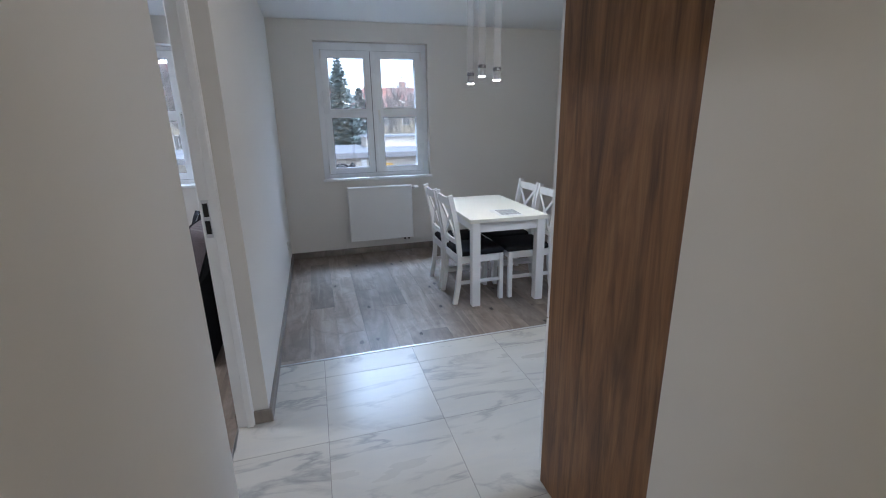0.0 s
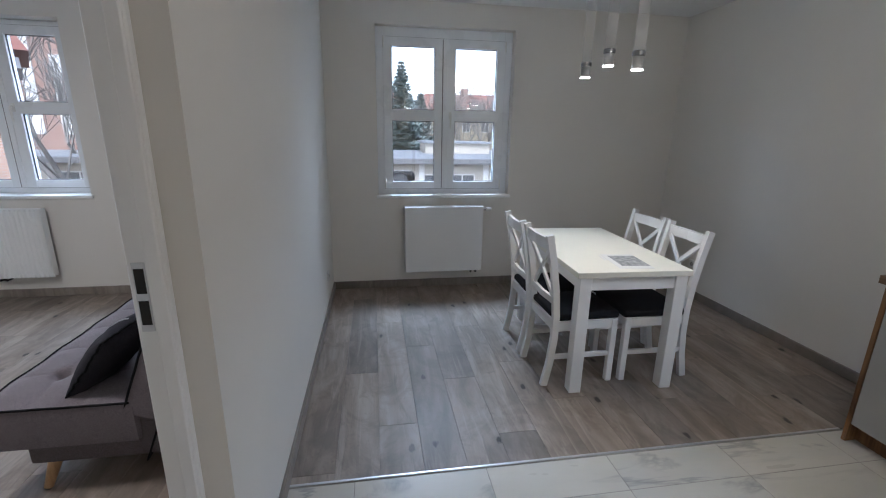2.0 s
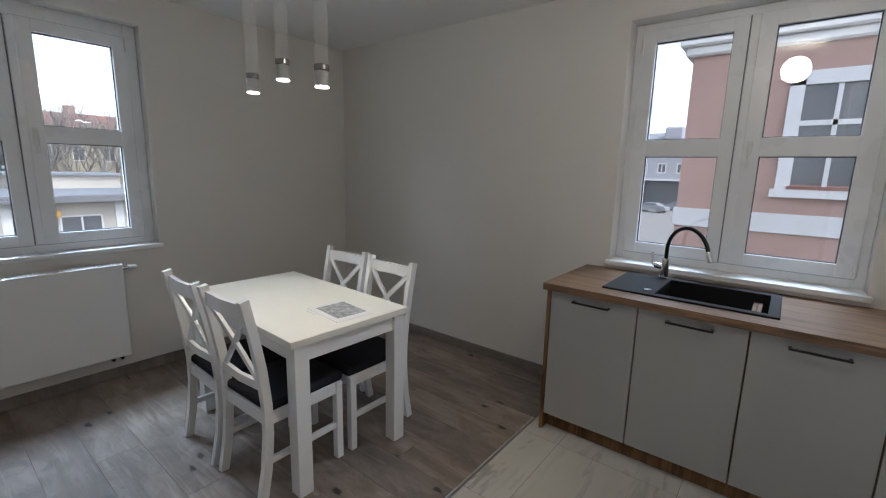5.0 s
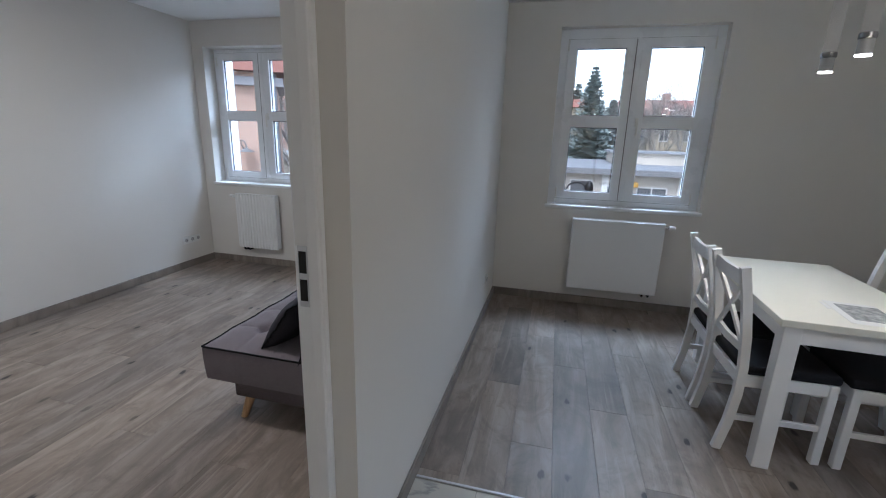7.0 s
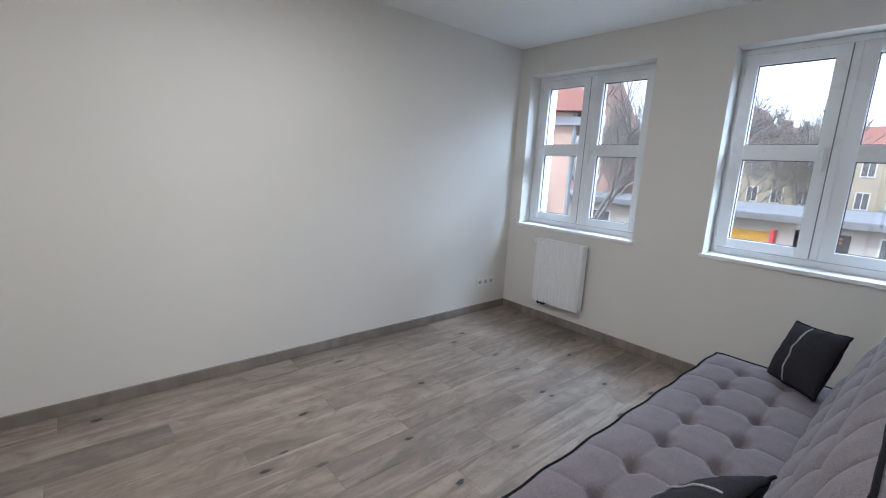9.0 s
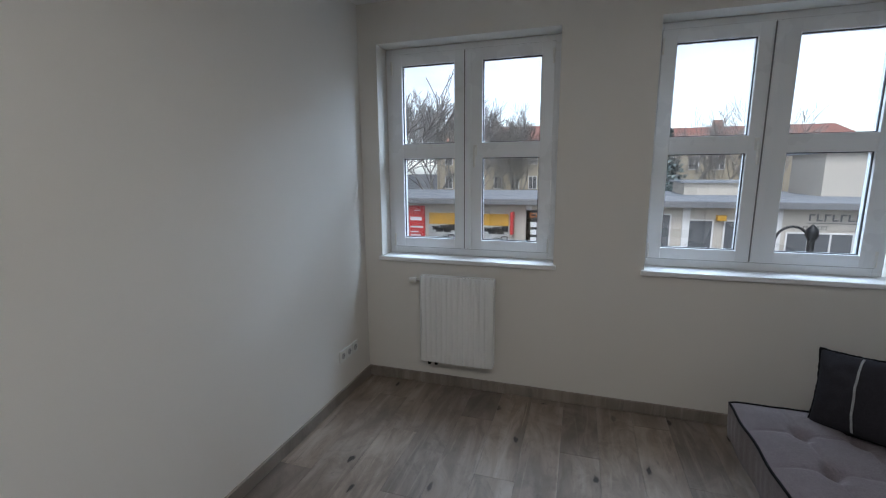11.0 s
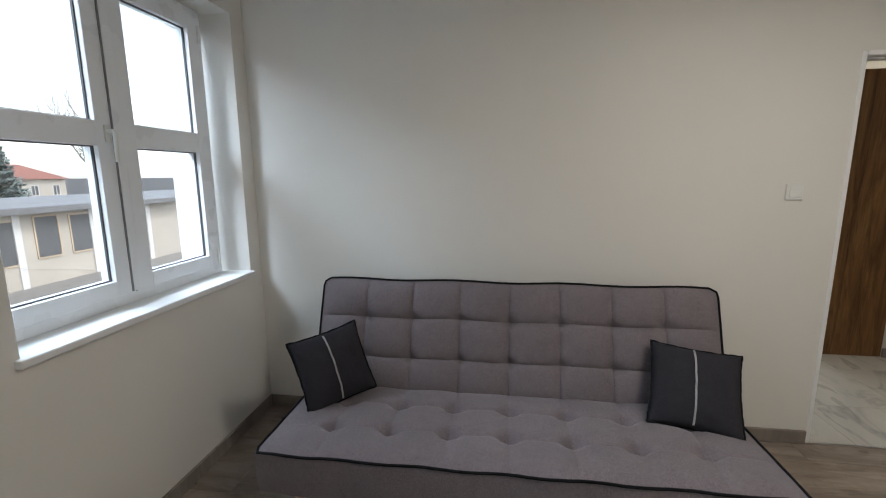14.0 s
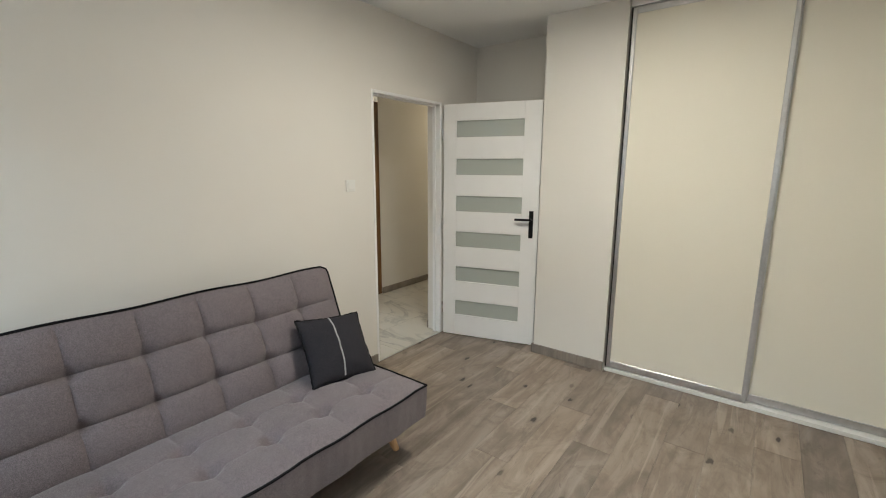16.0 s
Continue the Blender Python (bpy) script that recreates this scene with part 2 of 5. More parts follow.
def plank_mat(name, dark, mid, light):
    """Grey oak planks: grain along y, streaks, dark knots; each board has its own tint and shift."""
    m = mat(name, mid, 0.42)
    n = Nodes(m)
    info = n.t.nodes.new("ShaderNodeObjectInfo")
    geo = n.t.nodes.new("ShaderNodeNewGeometry")
    shift = n.add("ShaderNodeVectorMath")
    shift.operation = "SCALE"
    n.link(info.outputs["Random"], shift.inputs["Scale"])
    shift.inputs[0].default_value = (17.0, 31.0, 7.0)
    addv = n.add("ShaderNodeVectorMath")
    n.link(geo.outputs["Position"], addv.inputs[0])
    n.link(shift.outputs[0], addv.inputs[1])
    base = addv.outputs[0]

    def mapped(s):
        mp = n.add("ShaderNodeMapping", Vector=base)
        mp.inputs["Scale"].default_value = s
        return mp.outputs[0]
    streak = n.noise(mapped((5.5, 0.9, 1)), 1.0, 5.0, 0.55, 1.8)
    grain = n.noise(mapped((70, 4.0, 1)), 1.0, 4.0, 0.65, 0.5)
    cloud = n.noise(mapped((5.0, 3.0, 1)), 1.0, 7.0, 0.66, 1.5)
    pale = n.noise(mapped((13.0, 0.9, 1)), 1.0, 5.0, 0.6, 1.4)
    flame = n.noise(mapped((13.0, 7.0, 1)), 1.0, 5.0, 0.7, 2.2)
    c = n.ramp(streak, [(0.32, dark), (0.5, mid), (0.70, light)])
    c = n.mix(0.10, c, n.ramp(grain, [(0.3, tuple(k * 0.6 for k in mid)), (0.6, tuple(min(1, k * 1.2) for k in mid))]))
    c = n.mix(n.ramp(cloud, [(0.45, (0, 0, 0)), (0.64, (0.6, 0.6, 0.6))]), c, tuple(k * 0.82 for k in dark))
    c = n.mix(n.ramp(pale, [(0.56, (0, 0, 0)), (0.68, (0.6, 0.6, 0.6))]), c, tuple(k * 1.12 for k in light))
    c = n.mix(n.ramp(flame, [(0.60, (0, 0, 0)), (0.70, (0.4, 0.4, 0.4))]), c, tuple(k * 0.7 for k in dark))
    tint = n.ramp(info.outputs["Random"], [(0.0, (0.70, 0.70, 0.715)), (0.15, (0.82, 0.815, 0.81)), (0.3, (0.94, 0.93, 0.92)), (0.8, (1.02, 1.0, 0.97)), (1.0, (1.12, 1.09, 1.05))])
    c = n.mix(1.0, c, tint, "MULTIPLY")
    wob = n.add("ShaderNodeTexNoise", Vector=mapped((38, 13, 1)), Scale=1.0, Detail=4.0)
    wadd = n.add("ShaderNodeVectorMath")
    wadd.operation = "MULTIPLY_ADD"
    n.link(wob.outputs["Color"], wadd.inputs[0])
    wadd.inputs[1].default_value = (0.17, 0.13, 0.0)
    n.link(mapped((4.6, 2.2, 0)), wadd.inputs[2])
    vor = n.add("ShaderNodeTexVoronoi", Vector=wadd.outputs[0], Scale=1.0)
    vor.voronoi_dimensions = "2D"
    few = n.ramp(vor.outputs["Color"], [(0.54, (0, 0, 0)), (0.60, (1, 1, 1))])
    halo = n.mix(1.0, n.ramp(vor.outputs["Distance"], [(0.05, (0.5, 0.5, 0.5)), (0.20, (0, 0, 0))]), few, "MULTIPLY")
    smear = n.noise(mapped((7.0, 1.1, 1)), 1.0, 5.0, 0.7, 2.2)
    c = n.mix(n.ramp(smear, [(0.58, (0, 0, 0)), (0.70, (0.65, 0.65, 0.65))]), c, tuple(k * 0.72 for k in dark))
    c = n.mix(halo, c, tuple(k * 0.8 for k in dark))
    knot = n.mix(1.0, n.ramp(vor.outputs["Distance"], [(0.04, (1, 1, 1)), (0.075, (0, 0, 0))]), few, "MULTIPLY")
    c = n.mix(knot, c, (0.028, 0.021, 0.018))
    n.color(c)
    n.rough(grain, 0.36, 0.56)
    n.bump(n.mix(0.5, grain, streak), 0.12, 0.002)
    return m


M["plank"] = plank_mat("grey_oak_plank", (0.175, 0.140, 0.115), (0.270, 0.221, 0.185), (0.360, 0.306, 0.262))
M["joint"] = plain("dark_joint", (0.21, 0.185, 0.165), 0.8, 0.1, 20, 0.0)
M["skirting"] = plank_mat("grey_oak_skirting", (0.20, 0.175, 0.155), (0.25, 0.22, 0.195), (0.31, 0.275, 0.245))


def marble_mat():
    m = mat("white_marble_tile", (0.8, 0.79, 0.77), 0.16)
    n = Nodes(m)
    info = n.t.nodes.new("ShaderNodeObjectInfo")
    geo = n.t.nodes.new("ShaderNodeNewGeometry")
    rot = n.add("ShaderNodeMapping", Vector=geo.outputs["Position"])
    rot.inputs["Rotation"].default_value = (0, 0, radians(38))
    rot.inputs["Scale"].default_value = (0.62, 2.3, 1.0)
    shift = n.add("ShaderNodeVectorMath")
    shift.operation = "SCALE"
    n.link(info.outputs["Random"], shift.inputs["Scale"])
    shift.inputs[0].default_value = (23.0, 11.0, 5.0)
    addv = n.add("ShaderNodeVectorMath")
    n.link(rot.outputs[0], addv.inputs[0])
    n.link(shift.outputs[0], addv.inputs[1])
    a = n.noise(addv.outputs[0], 1.35, 8.0, 0.58, 0.7)
    b = n.noise(addv.outputs[0], 0.9, 7.0, 0.6, 1.6)
    cl = n.noise(addv.outputs[0], 2.2, 4.0)

    def vein(f, w):
        return n.ramp(f, [(0.5 - w, (0, 0, 0)), (0.5, (1, 1, 1)), (0.5 + w, (0, 0, 0))])
    mask = n.ramp(cl, [(0.42, (0, 0, 0)), (0.62, (1, 1, 1))])
    c = n.ramp(cl, [(0.3, (0.58, 0.555, 0.505)), (0.75, (0.51, 0.485, 0.435))])
    v1 = n.mix(1.0, vein(a, 0.032), mask, "MULTIPLY")
    c = n.mix(v1, c, (0.30, 0.29, 0.28))
    v2 = n.mix(0.6, vein(b, 0.05), (0, 0, 0))
    v2 = n.mix(1.0, v2, n.ramp(a, [(0.4, (0, 0, 0)), (0.6, (1, 1, 1))]), "MULTIPLY")
    c = n.mix(v2, c, (0.50, 0.49, 0.475))
    n.color(c)
    n.rough(cl, 0.24, 0.34)
    return m


M["marble"] = marble_mat()
M["grout"] = plain("grey_grout", (0.30, 0.285, 0.26), 0.8, 0.05, 30, 0.0)


def board_mat(name, dark, mid, light, vertical=True, gloss=0.5):
    """Wood-grain laminate, grain along z (or along y for a worktop)."""
    m = mat(name, mid, gloss)
    n = Nodes(m)
    s1 = (10, 10, 1.0) if vertical else (14, 0.9, 14)
    s2 = (90, 90, 2.5) if vertical else (90, 2.5, 90)
    s3 = (5, 5, 0.5) if vertical else (5, 0.5, 5)
    a = n.noise(n.coords(s1), 1.0, 7.0, 0.66, 2.2)
    g = n.noise(n.coords(s2), 1.0, 4.0, 0.6, 0.4)
    k = n.noise(n.coords(s3), 1.0, 4.0, 0.6, 2.0)
    c = n.ramp(a, [(0.32, dark), (0.47, mid), (0.66, light)])
    c = n.mix(0.28, c, n.ramp(g, [(0.35, dark), (0.62, light)]))
    c = n.mix(n.ramp(k, [(0.54, (0, 0, 0)), (0.68, (0.75, 0.75, 0.75))]), c, tuple(x * 0.55 for x in dark))
    n.color(c)
    n.rough(g, gloss - 0.1, gloss + 0.1)
    n.bump(g, 0.08, 0.001)
    return m


M["walnut"] = board_mat("brown_oak_laminate", (0.062, 0.025, 0.009), (0.185, 0.085, 0.029), (0.285, 0.148, 0.056))
M["worktop"] = board_mat("oak_worktop", (0.085, 0.042, 0.020), (0.19, 0.108, 0.055), (0.29, 0.175, 0.095), False, 0.4)
M["beech"] = board_mat("beech_leg", (0.42, 0.24, 0.11), (0.52, 0.32, 0.16), (0.60, 0.39, 0.21))


def fabric(name, colour, weave=900.0, vary=0.25, rough=0.95, sheen=0.0):
    m = mat(name, colour, rough, 0.0, 0.2)
    n = Nodes(m)
    v = n.coords((1, 1, 1))
    f = n.noise(v, weave, 2.0, 0.7)
    big = n.noise(v, 14.0, 4.0)
    c = n.ramp(f, [(0.36, tuple(k * (1 - vary) for k in colour)), (0.64, tuple(k * (1 + vary) for k in colour))])
    heather = n.noise(v, weave * 0.33, 3.0, 0.8)
    c = n.mix(n.ramp(heather, [(0.42, (0, 0, 0)), (0.66, (0.55, 0.55, 0.55))]), c, tuple(k * 0.62 for k in colour))
    c = n.mix(n.ramp(big, [(0.4, (0, 0, 0)), (0.8, (0.25, 0.25, 0.25))]), c, tuple(k * 1.25 for k in colour))
    n.color(c)
    n.bump(f, 0.25, 0.002)
    n.b.inputs["Sheen Weight"].default_value = sheen
    n.b.inputs["Sheen Roughness"].default_value = 0.5
    return m


M["sofa"] = fabric("grey_woven_fabric", (0.170, 0.146, 0.157), 330.0, 0.34, 0.95, 0.2)
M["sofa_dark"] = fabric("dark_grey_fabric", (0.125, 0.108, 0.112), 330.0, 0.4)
M["piping"] = fabric("black_piping_cloth", (0.008, 0.008, 0.010), 300.0)
M["cushion"] = fabric("charcoal_cushion_cloth", (0.028, 0.027, 0.033), 350.0, 0.35)
M["stripe"] = fabric("pale_grey_ribbon", (0.34, 0.34, 0.35), 300.0)
M["seatcloth"] = fabric("black_seat_cloth", (0.016, 0.016, 0.019), 350.0)

# ---------------------------------------------------------------- plan
XK, XB, XW, XE = -0.42, -0.575, -3.80, 3.0      # partition faces, west wall, east wall
YK, YB = 5.30, 5.42                              # north wall: kitchen face, bedroom face
YO = 5.86                                        # outer face
H = 2.60
DS, DN, DZ = 1.433, 2.255, 2.055                 # bedroom doorway
STRIP = 2.81
HALL_E, HALL_S = 0.755, -1.60
KS = 0.875                                       # kitchen south wall
WZ0, WZ1 = 0.925, 2.345


def wall_y(bm, x0, x1, y0, y1, openings):
    """A wall along x with window openings (x0, x1, z0, z1)."""
    x = x0
    for a, b, c, d in openings:
        bx(bm, x, y0, 0, a, y1, H)
        bx(bm, a, y0, 0, b, y1, c)
        bx(bm, a, y0, d, b, y1, H)
        x = b
    bx(bm, x, y0, 0, x1, y1, H)
    return bm


W1, W2, WK = (-3.665, -2.475), (-1.945, -0.69), (0.034, 1.296)
struct("wall_north", wall_y(bmesh.new(), -4.1, XB, YB, YO, [(*W1, WZ0 - 0.03, WZ1), (*W2, WZ0 - 0.03, WZ1)]), M["wall"], "white painted bedroom wall with two window openings", "wall")
struct("wall_north_kitchen", wall_y(bmesh.new(), XB, 3.3, YK, YO, [(*WK, WZ0 - 0.03, WZ1 + 0.055)]), M["wall"], "white painted kitchen wall with a window opening", "wall")
struct("wall_west", box(-4.1, 0.4, 0, XW, YB, H), M["wall"], "plain white painted bedroom wall", "wall")
bm = bmesh.new()
EWS, EWN = 1.40, 2.62
bx(bm, XE, EWN, 0, 3.3, YK, H)
bx(bm, XE, 0.4, 0, 3.3, EWS, H)
bx(bm, XE, EWS, 0, 3.3, EWN, WZ0)
bx(bm, XE, EWS, 2.39, 3.3, EWN, H)
struct("wall_east", bm, M["wall"], "white painted kitchen wall with a window over the worktop", "wall")
bm = bmesh.new()
bx(bm, XB, DN, 0, XK, YB - 0.12, H)
bx(bm, XB, HALL_S, 0, XK, DS, H)
bx(bm, XB, DS, DZ, XK, DN, H)
struct("wall_partition", bm, M["wall"], "white partition wall with a doorway between hall and bedroom", "wall")
struct("wall_kitchen_south", box(HALL_E + 0.14, KS - 0.14, 0, XE, KS, H), M["wall"], "plain white kitchen wall", "wall")
struct("wall_hall_east", box(HALL_E, HALL_S, 0, HALL_E + 0.14, KS, H), M["wall"], "plain cream-white hall wall", "wall")
struct("wall_hall_south", box(XB, HALL_S - 0.15, 0, HALL_E + 0.14, HALL_S, H), M["wall"], "plain white wall closing the hall", "wall")
struct("wall_bedroom_south", box(-1.46, 0.74, 0, XB, 0.89, H), M["wall"], "white bedroom wall behind the open door", "wall")
struct("wall_pilaster", box(-2.03, 0.55, 0, -1.46, 1.325, H), M["wall"], "white wall pier beside the sliding wardrobe", "wall")
struct("wall_wardrobe_back", box(-4.1, 0.4, 0, -2.03, 0.55, H), M["wall"], "white wall behind the wardrobe", "wall")
struct("ceiling", box(-4.1, HALL_S - 0.15, H, 3.3, YO, H + 0.2), M["ceiling"], "plain white painted ceiling", "ceiling")

# ---------------------------------------------------------------- windows
def window(name, width, z0, z1, m, label, handle_side=1, fr=0.048, ft=0.048):
    """Double-casement PVC window; local x across, y outward from the room, z up."""
    w = thing(name, label, "window", m, "white casement windows", "structure")
    h = width / 2
    d = 0.075
    bm = bmesh.new()
    bx(bm, -h, 0, z0, -h + fr, d, z1, 0.003)
    bx(bm, h - fr, 0, z0, h, d, z1, 0.003)
    bx(bm, -h + fr, 0, z0, h - fr, d, z0 + 0.053, 0.003)
    bx(bm, -h + fr, 0, z1 - ft, h - fr, d, z1, 0.003)
    part("window_frame", bm, M["pvc"], w)
    zb, zt = z0 + 0.050, z1 - ft + 0.005
    st = 0.078
    tz0, tz1 = 1.605, 1.705
    for s in (-1, 1):
        a, b = sorted((s * 0.006, s * (h - fr + 0.006)))
        bm = bmesh.new()
        y0, y1 = -0.016, 0.055
        bx(bm, a, y0, zb, a + st + (0.012 if s > 0 else 0), y1, zt, 0.0015)
        bx(bm, b - st - (0.012 if s < 0 else 0), y0, zb, b, y1, zt, 0.0015)
        ia, ib = a + st + (0.012 if s > 0 else 0), b - st - (0.012 if s < 0 else 0)
        bx(bm, ia, y0 + 0.0003, zb, ib, y1, zb + 0.067, 0.0015)
        bx(bm, ia, y0 + 0.0003, zt - 0.072, ib, y1, zt, 0.0015)
        bx(bm, ia, y0 + 0.0003, tz0, ib, y1, tz1, 0.0015)
        sash = part("sash", bm, M["pvc"], w)
        for c, e in ((zb + 0.067, tz0), (tz1, zt - 0.072)):
            pane = part("pane", box(ia - 0.004, 0.018, c - 0.004, ib + 0.004, 0.024, e + 0.004), M["glass"], sash)
            pane.visible_shadow = False
            bm = bmesh.new()
            g = 0.005
            bx(bm, ia, 0.006, c, ia + g, 0.017, e)
            bx(bm, ib - g, 0.006, c, ib, 0.017, e)
            bx(bm, ia + g, 0.006, c, ib - g, 0.017, c + g)
            bx(bm, ia + g, 0.006, e - g, ib - g, 0.017, e)
            part("seal", bm, M["seal"], sash, "thin black rubber seal")
        bm = bmesh.new()
        hx = b - 0.006 if s > 0 else a + 0.006
        for hz in (z0 + 0.10, z1 - 0.13):
            tube(bm, [(hx, -0.020, hz - 0.045), (hx, -0.020, hz + 0.045)], 0.007, 8)
        part("hinge", bm, M["plastic"], sash, angle=40)
        if s == handle_side:
            hx = a + 0.045 if s > 0 else b - 0.045
            bm = box(hx - 0.013, -0.026, 1.62, hx + 0.013, -0.016, 1.69, 0.004, 2)
            tube(bm, [(hx, -0.026, 1.665), (hx, -0.050, 1.665), (hx, -0.056, 1.65), (hx, -0.052, 1.54)], [0.009, 0.009, 0.010, 0.008], 8)
            part("window_handle", bm, M["plastic"], sash, angle=40)
        # Grey strips imitate the contact shadow between sash and frame.
        bm = bmesh.new()
        bx(bm, a - 0.004, 0.0005, zb - 0.004, a, y1 - 0.001, zt + 0.004)
        bx(bm, b, 0.0005, zb - 0.004, b + 0.004, y1 - 0.001, zt + 0.004)
        bx(bm, a, -0.0012, zt, b, y1 - 0.001, zt + 0.004)
        bx(bm, a, -0.0012, zb - 0.004, b, y1 - 0.001, zb)
        part("shadow_line", bm, M["shadow_line"], sash, "grey strip drawn as the shadow round the sash")
    # Thin grey bar stands for the shadow where the sashes meet.
    part("meeting_shadow", box(-0.0265, -0.0225, zb + 0.006, -0.0205, -0.0165, zt - 0.006), M["shadow_line"], w, "dark strip drawn as the shadow beside the meeting strip")
    part("meeting_strip", box(-0.020, -0.026, zb + 0.006, 0.022, -0.0165, zt - 0.006, 0.004, 2), M["pvc"], w, "white strip over the meeting of the sashes")
    return w


def sill(name, x0, y0, x1, y1, ears, m=None):
    ob = part(name, box(x0 - ears, y0, WZ0 - 0.030, x1 + ears, y1, WZ0, 0.006, 2), M["sill"])
    if m:
        ob.matrix_basis = m
    return tagged(ob, "white interior window sill board", "window sill", "window sills", "structure")


def outer_sill(x0, y0, x1, y1):
    bm = box(x0, y0, WZ0 - 0.035, x1, y1, WZ0 - 0.015, 0.002)
    return tagged(part("outer_sill", bm, M["alu"]), "grey metal outside window ledge", "window sill", "", "structure")


FB, FK = 5.575, 5.385
window("window_1", W1[1] - W1[0], WZ0, WZ1, pose((W1[0] + W1[1]) / 2, FB, 0), "white PVC casement window above the ribbed radiator")
window("window_2", 1.235, WZ0, WZ1, pose(-1.345, FB, 0), "white PVC casement window beside the sofa", -1)
window("window_3", WK[1] - WK[0], WZ0, WZ1 + 0.055, pose((WK[0] + WK[1]) / 2, FK, 0), "white PVC casement window above the flat radiator", 1, 0.070, 0.088)
window("window_4", EWN - EWS, WZ0 + 0.02, 2.39, pose(XE + 0.13, (EWN + EWS) / 2, 0, 0, 0, -90), "white PVC casement window over the kitchen sink")
sill("window_sill_1", W1[0], YB - 0.025, W1[1], FB + 0.01, 0.018)
sill("window_sill_2", W2[0], YB - 0.025, W2[1], FB + 0.01, 0.018)
sill("window_sill_3", WK[0], YK - 0.025, WK[1], FK + 0.01, 0.018)
tagged(part("window_sill_4", box(XE - 0.03, EWS - 0.018, WZ0 - 0.012, XE + 0.14, EWN + 0.018, WZ0 + 0.02, 0.006, 2), M["sill"]), "white window sill above the worktop", "window sill", "window sills", "structure")
for a, b in (W1, W2, WK):
    outer_sill(a, FB + 0.09, b, YO + 0.05)

# ---------------------------------------------------------------- skirting and threshold
SK, SH = 0.016, 0.075


def skirt(x0, y0, x1, y1):
    return tagged(part("baseboard", box(x0, y0, 0.0, x1, y1, SH, 0.003), M["skirting"]), "grey oak-look skirting board along the wall", "skirting", "skirting boards", "structure")


skirt(XW, 1.33, XW + SK, YB)
skirt(XW + SK, YB - SK, XB - SK, YB)
skirt(XB - SK, DN + 0.004, XB, YB)
skirt(XK, DN, XK + SK, YK)
skirt(XK + SK, YK - SK, XE - SK, YK)
skirt(XE - SK, 2.77, XE, YK)
skirt(XK - 0.075, DN - SK, XK + SK, DN)
skirt(XK, HALL_S, XK + SK, DS)
skirt(HALL_E - SK, HALL_S, HALL_E, KS)
skirt(XK + SK, HALL_S, HALL_E - SK, HALL_S + SK)
skirt(-2.03, 1.325, -1.46, 1.325 + SK)
skirt(-1.46, 0.89, -1.46 + SK, 1.325 + SK)
skirt(-1.46 + SK, 0.89, XB, 0.89 + SK)
tagged(part("threshold_strip", box(XK + 0.001, STRIP - 0.007, 0.0, 2.43, STRIP + 0.007, 0.005, 0.002), M["alu"]), "brushed aluminium floor strip between tiles and planks", "floor trim", "", "structure")
tagged(part("threshold_strip", box(XB - 0.006, DS, 0.0, XB + 0.006, DN, 0.004, 0.001), M["alu"]), "thin aluminium floor strip in the doorway", "floor trim", "", "structure")

# ---------------------------------------------------------------- bedroom door
door_frame = thing("door_frame", "white door frame with black strike plates", "door frame", kind="structure")
bm = bmesh.new()
FX0, FX1 = XB - 0.004, XK - 0.075
for y0, y1 in ((DN - 0.022, DN + 0.0), (DS, DS + 0.022)):
    bx(bm, FX0, y0, 0, FX1, y1, DZ, 0.003)
    k = -0.012 if y0 > 2 else 0.012
    bx(bm, FX0 + 0.048, min(y0, y0 + k), 0, FX1 - 0.004, max(y1, y1 + k), DZ - 0.02, 0.003)
bx(bm, FX0, DS + 0.022, DZ - 0.022, FX1, DN - 0.022, DZ, 0.003)
bx(bm, FX0 + 0.048, DS + 0.03, DZ - 0.034, FX1 - 0.004, DN - 0.03, DZ - 0.02, 0.003)
part("jamb", bm, M["paint"], door_frame)
for z in (1.048, 1.128):
    bm = box(FX0 + 0.014, DN - 0.0245, z, FX0 + 0.036, DN - 0.020, z + 0.062)
    part("strike_hole", bm, M["dark"], door_frame, "black strike opening")
part("strike_plate", box(FX0 + 0.010, DN - 0.0235, 1.03, FX0 + 0.040, DN - 0.021, 1.205, 0.001), M["alu"], door_frame, "slim steel strike plate")

LW, LH, LT = 0.83, 2.025, 0.040
lx, ly = -1.395 - (-0.605), 1.20 - 1.425
door = thing("door_1", "white door with six frosted glass strips, standing open", "door", pose(-0.603, 1.430, 0.008, 0, 0, math.degrees(math.atan2(ly, lx))), "", "structure")
zs = []
for i in range(6):
    top = LH - 0.135 - i * 0.313
    zs.append((top - 0.135, top))
bm = bmesh.new()
S0, S1 = 0.115, 0.69
bx(bm, 0, -LT / 2, 0, S0, LT / 2, LH, 0.002)
bx(bm, S1, -LT / 2, 0, LW, LT / 2, LH, 0.002)
edges_z = [0.0] + [z for a, b in reversed(zs) for z in (a, b)] + [LH]
for a, b in zip(edges_z[::2], edges_z[1::2]):
    bx(bm, S0, -LT / 2 + 0.0004, a, S1, LT / 2 - 0.0004, b)
leaf = part("leaf", bm, M["paint"], door)
for a, b in zs:
    part("glass_strip", box(S0 - 0.002, -0.004, a - 0.002, S1 + 0.002, 0.004, b + 0.002), M["frosted"], leaf, "frosted glass strip")
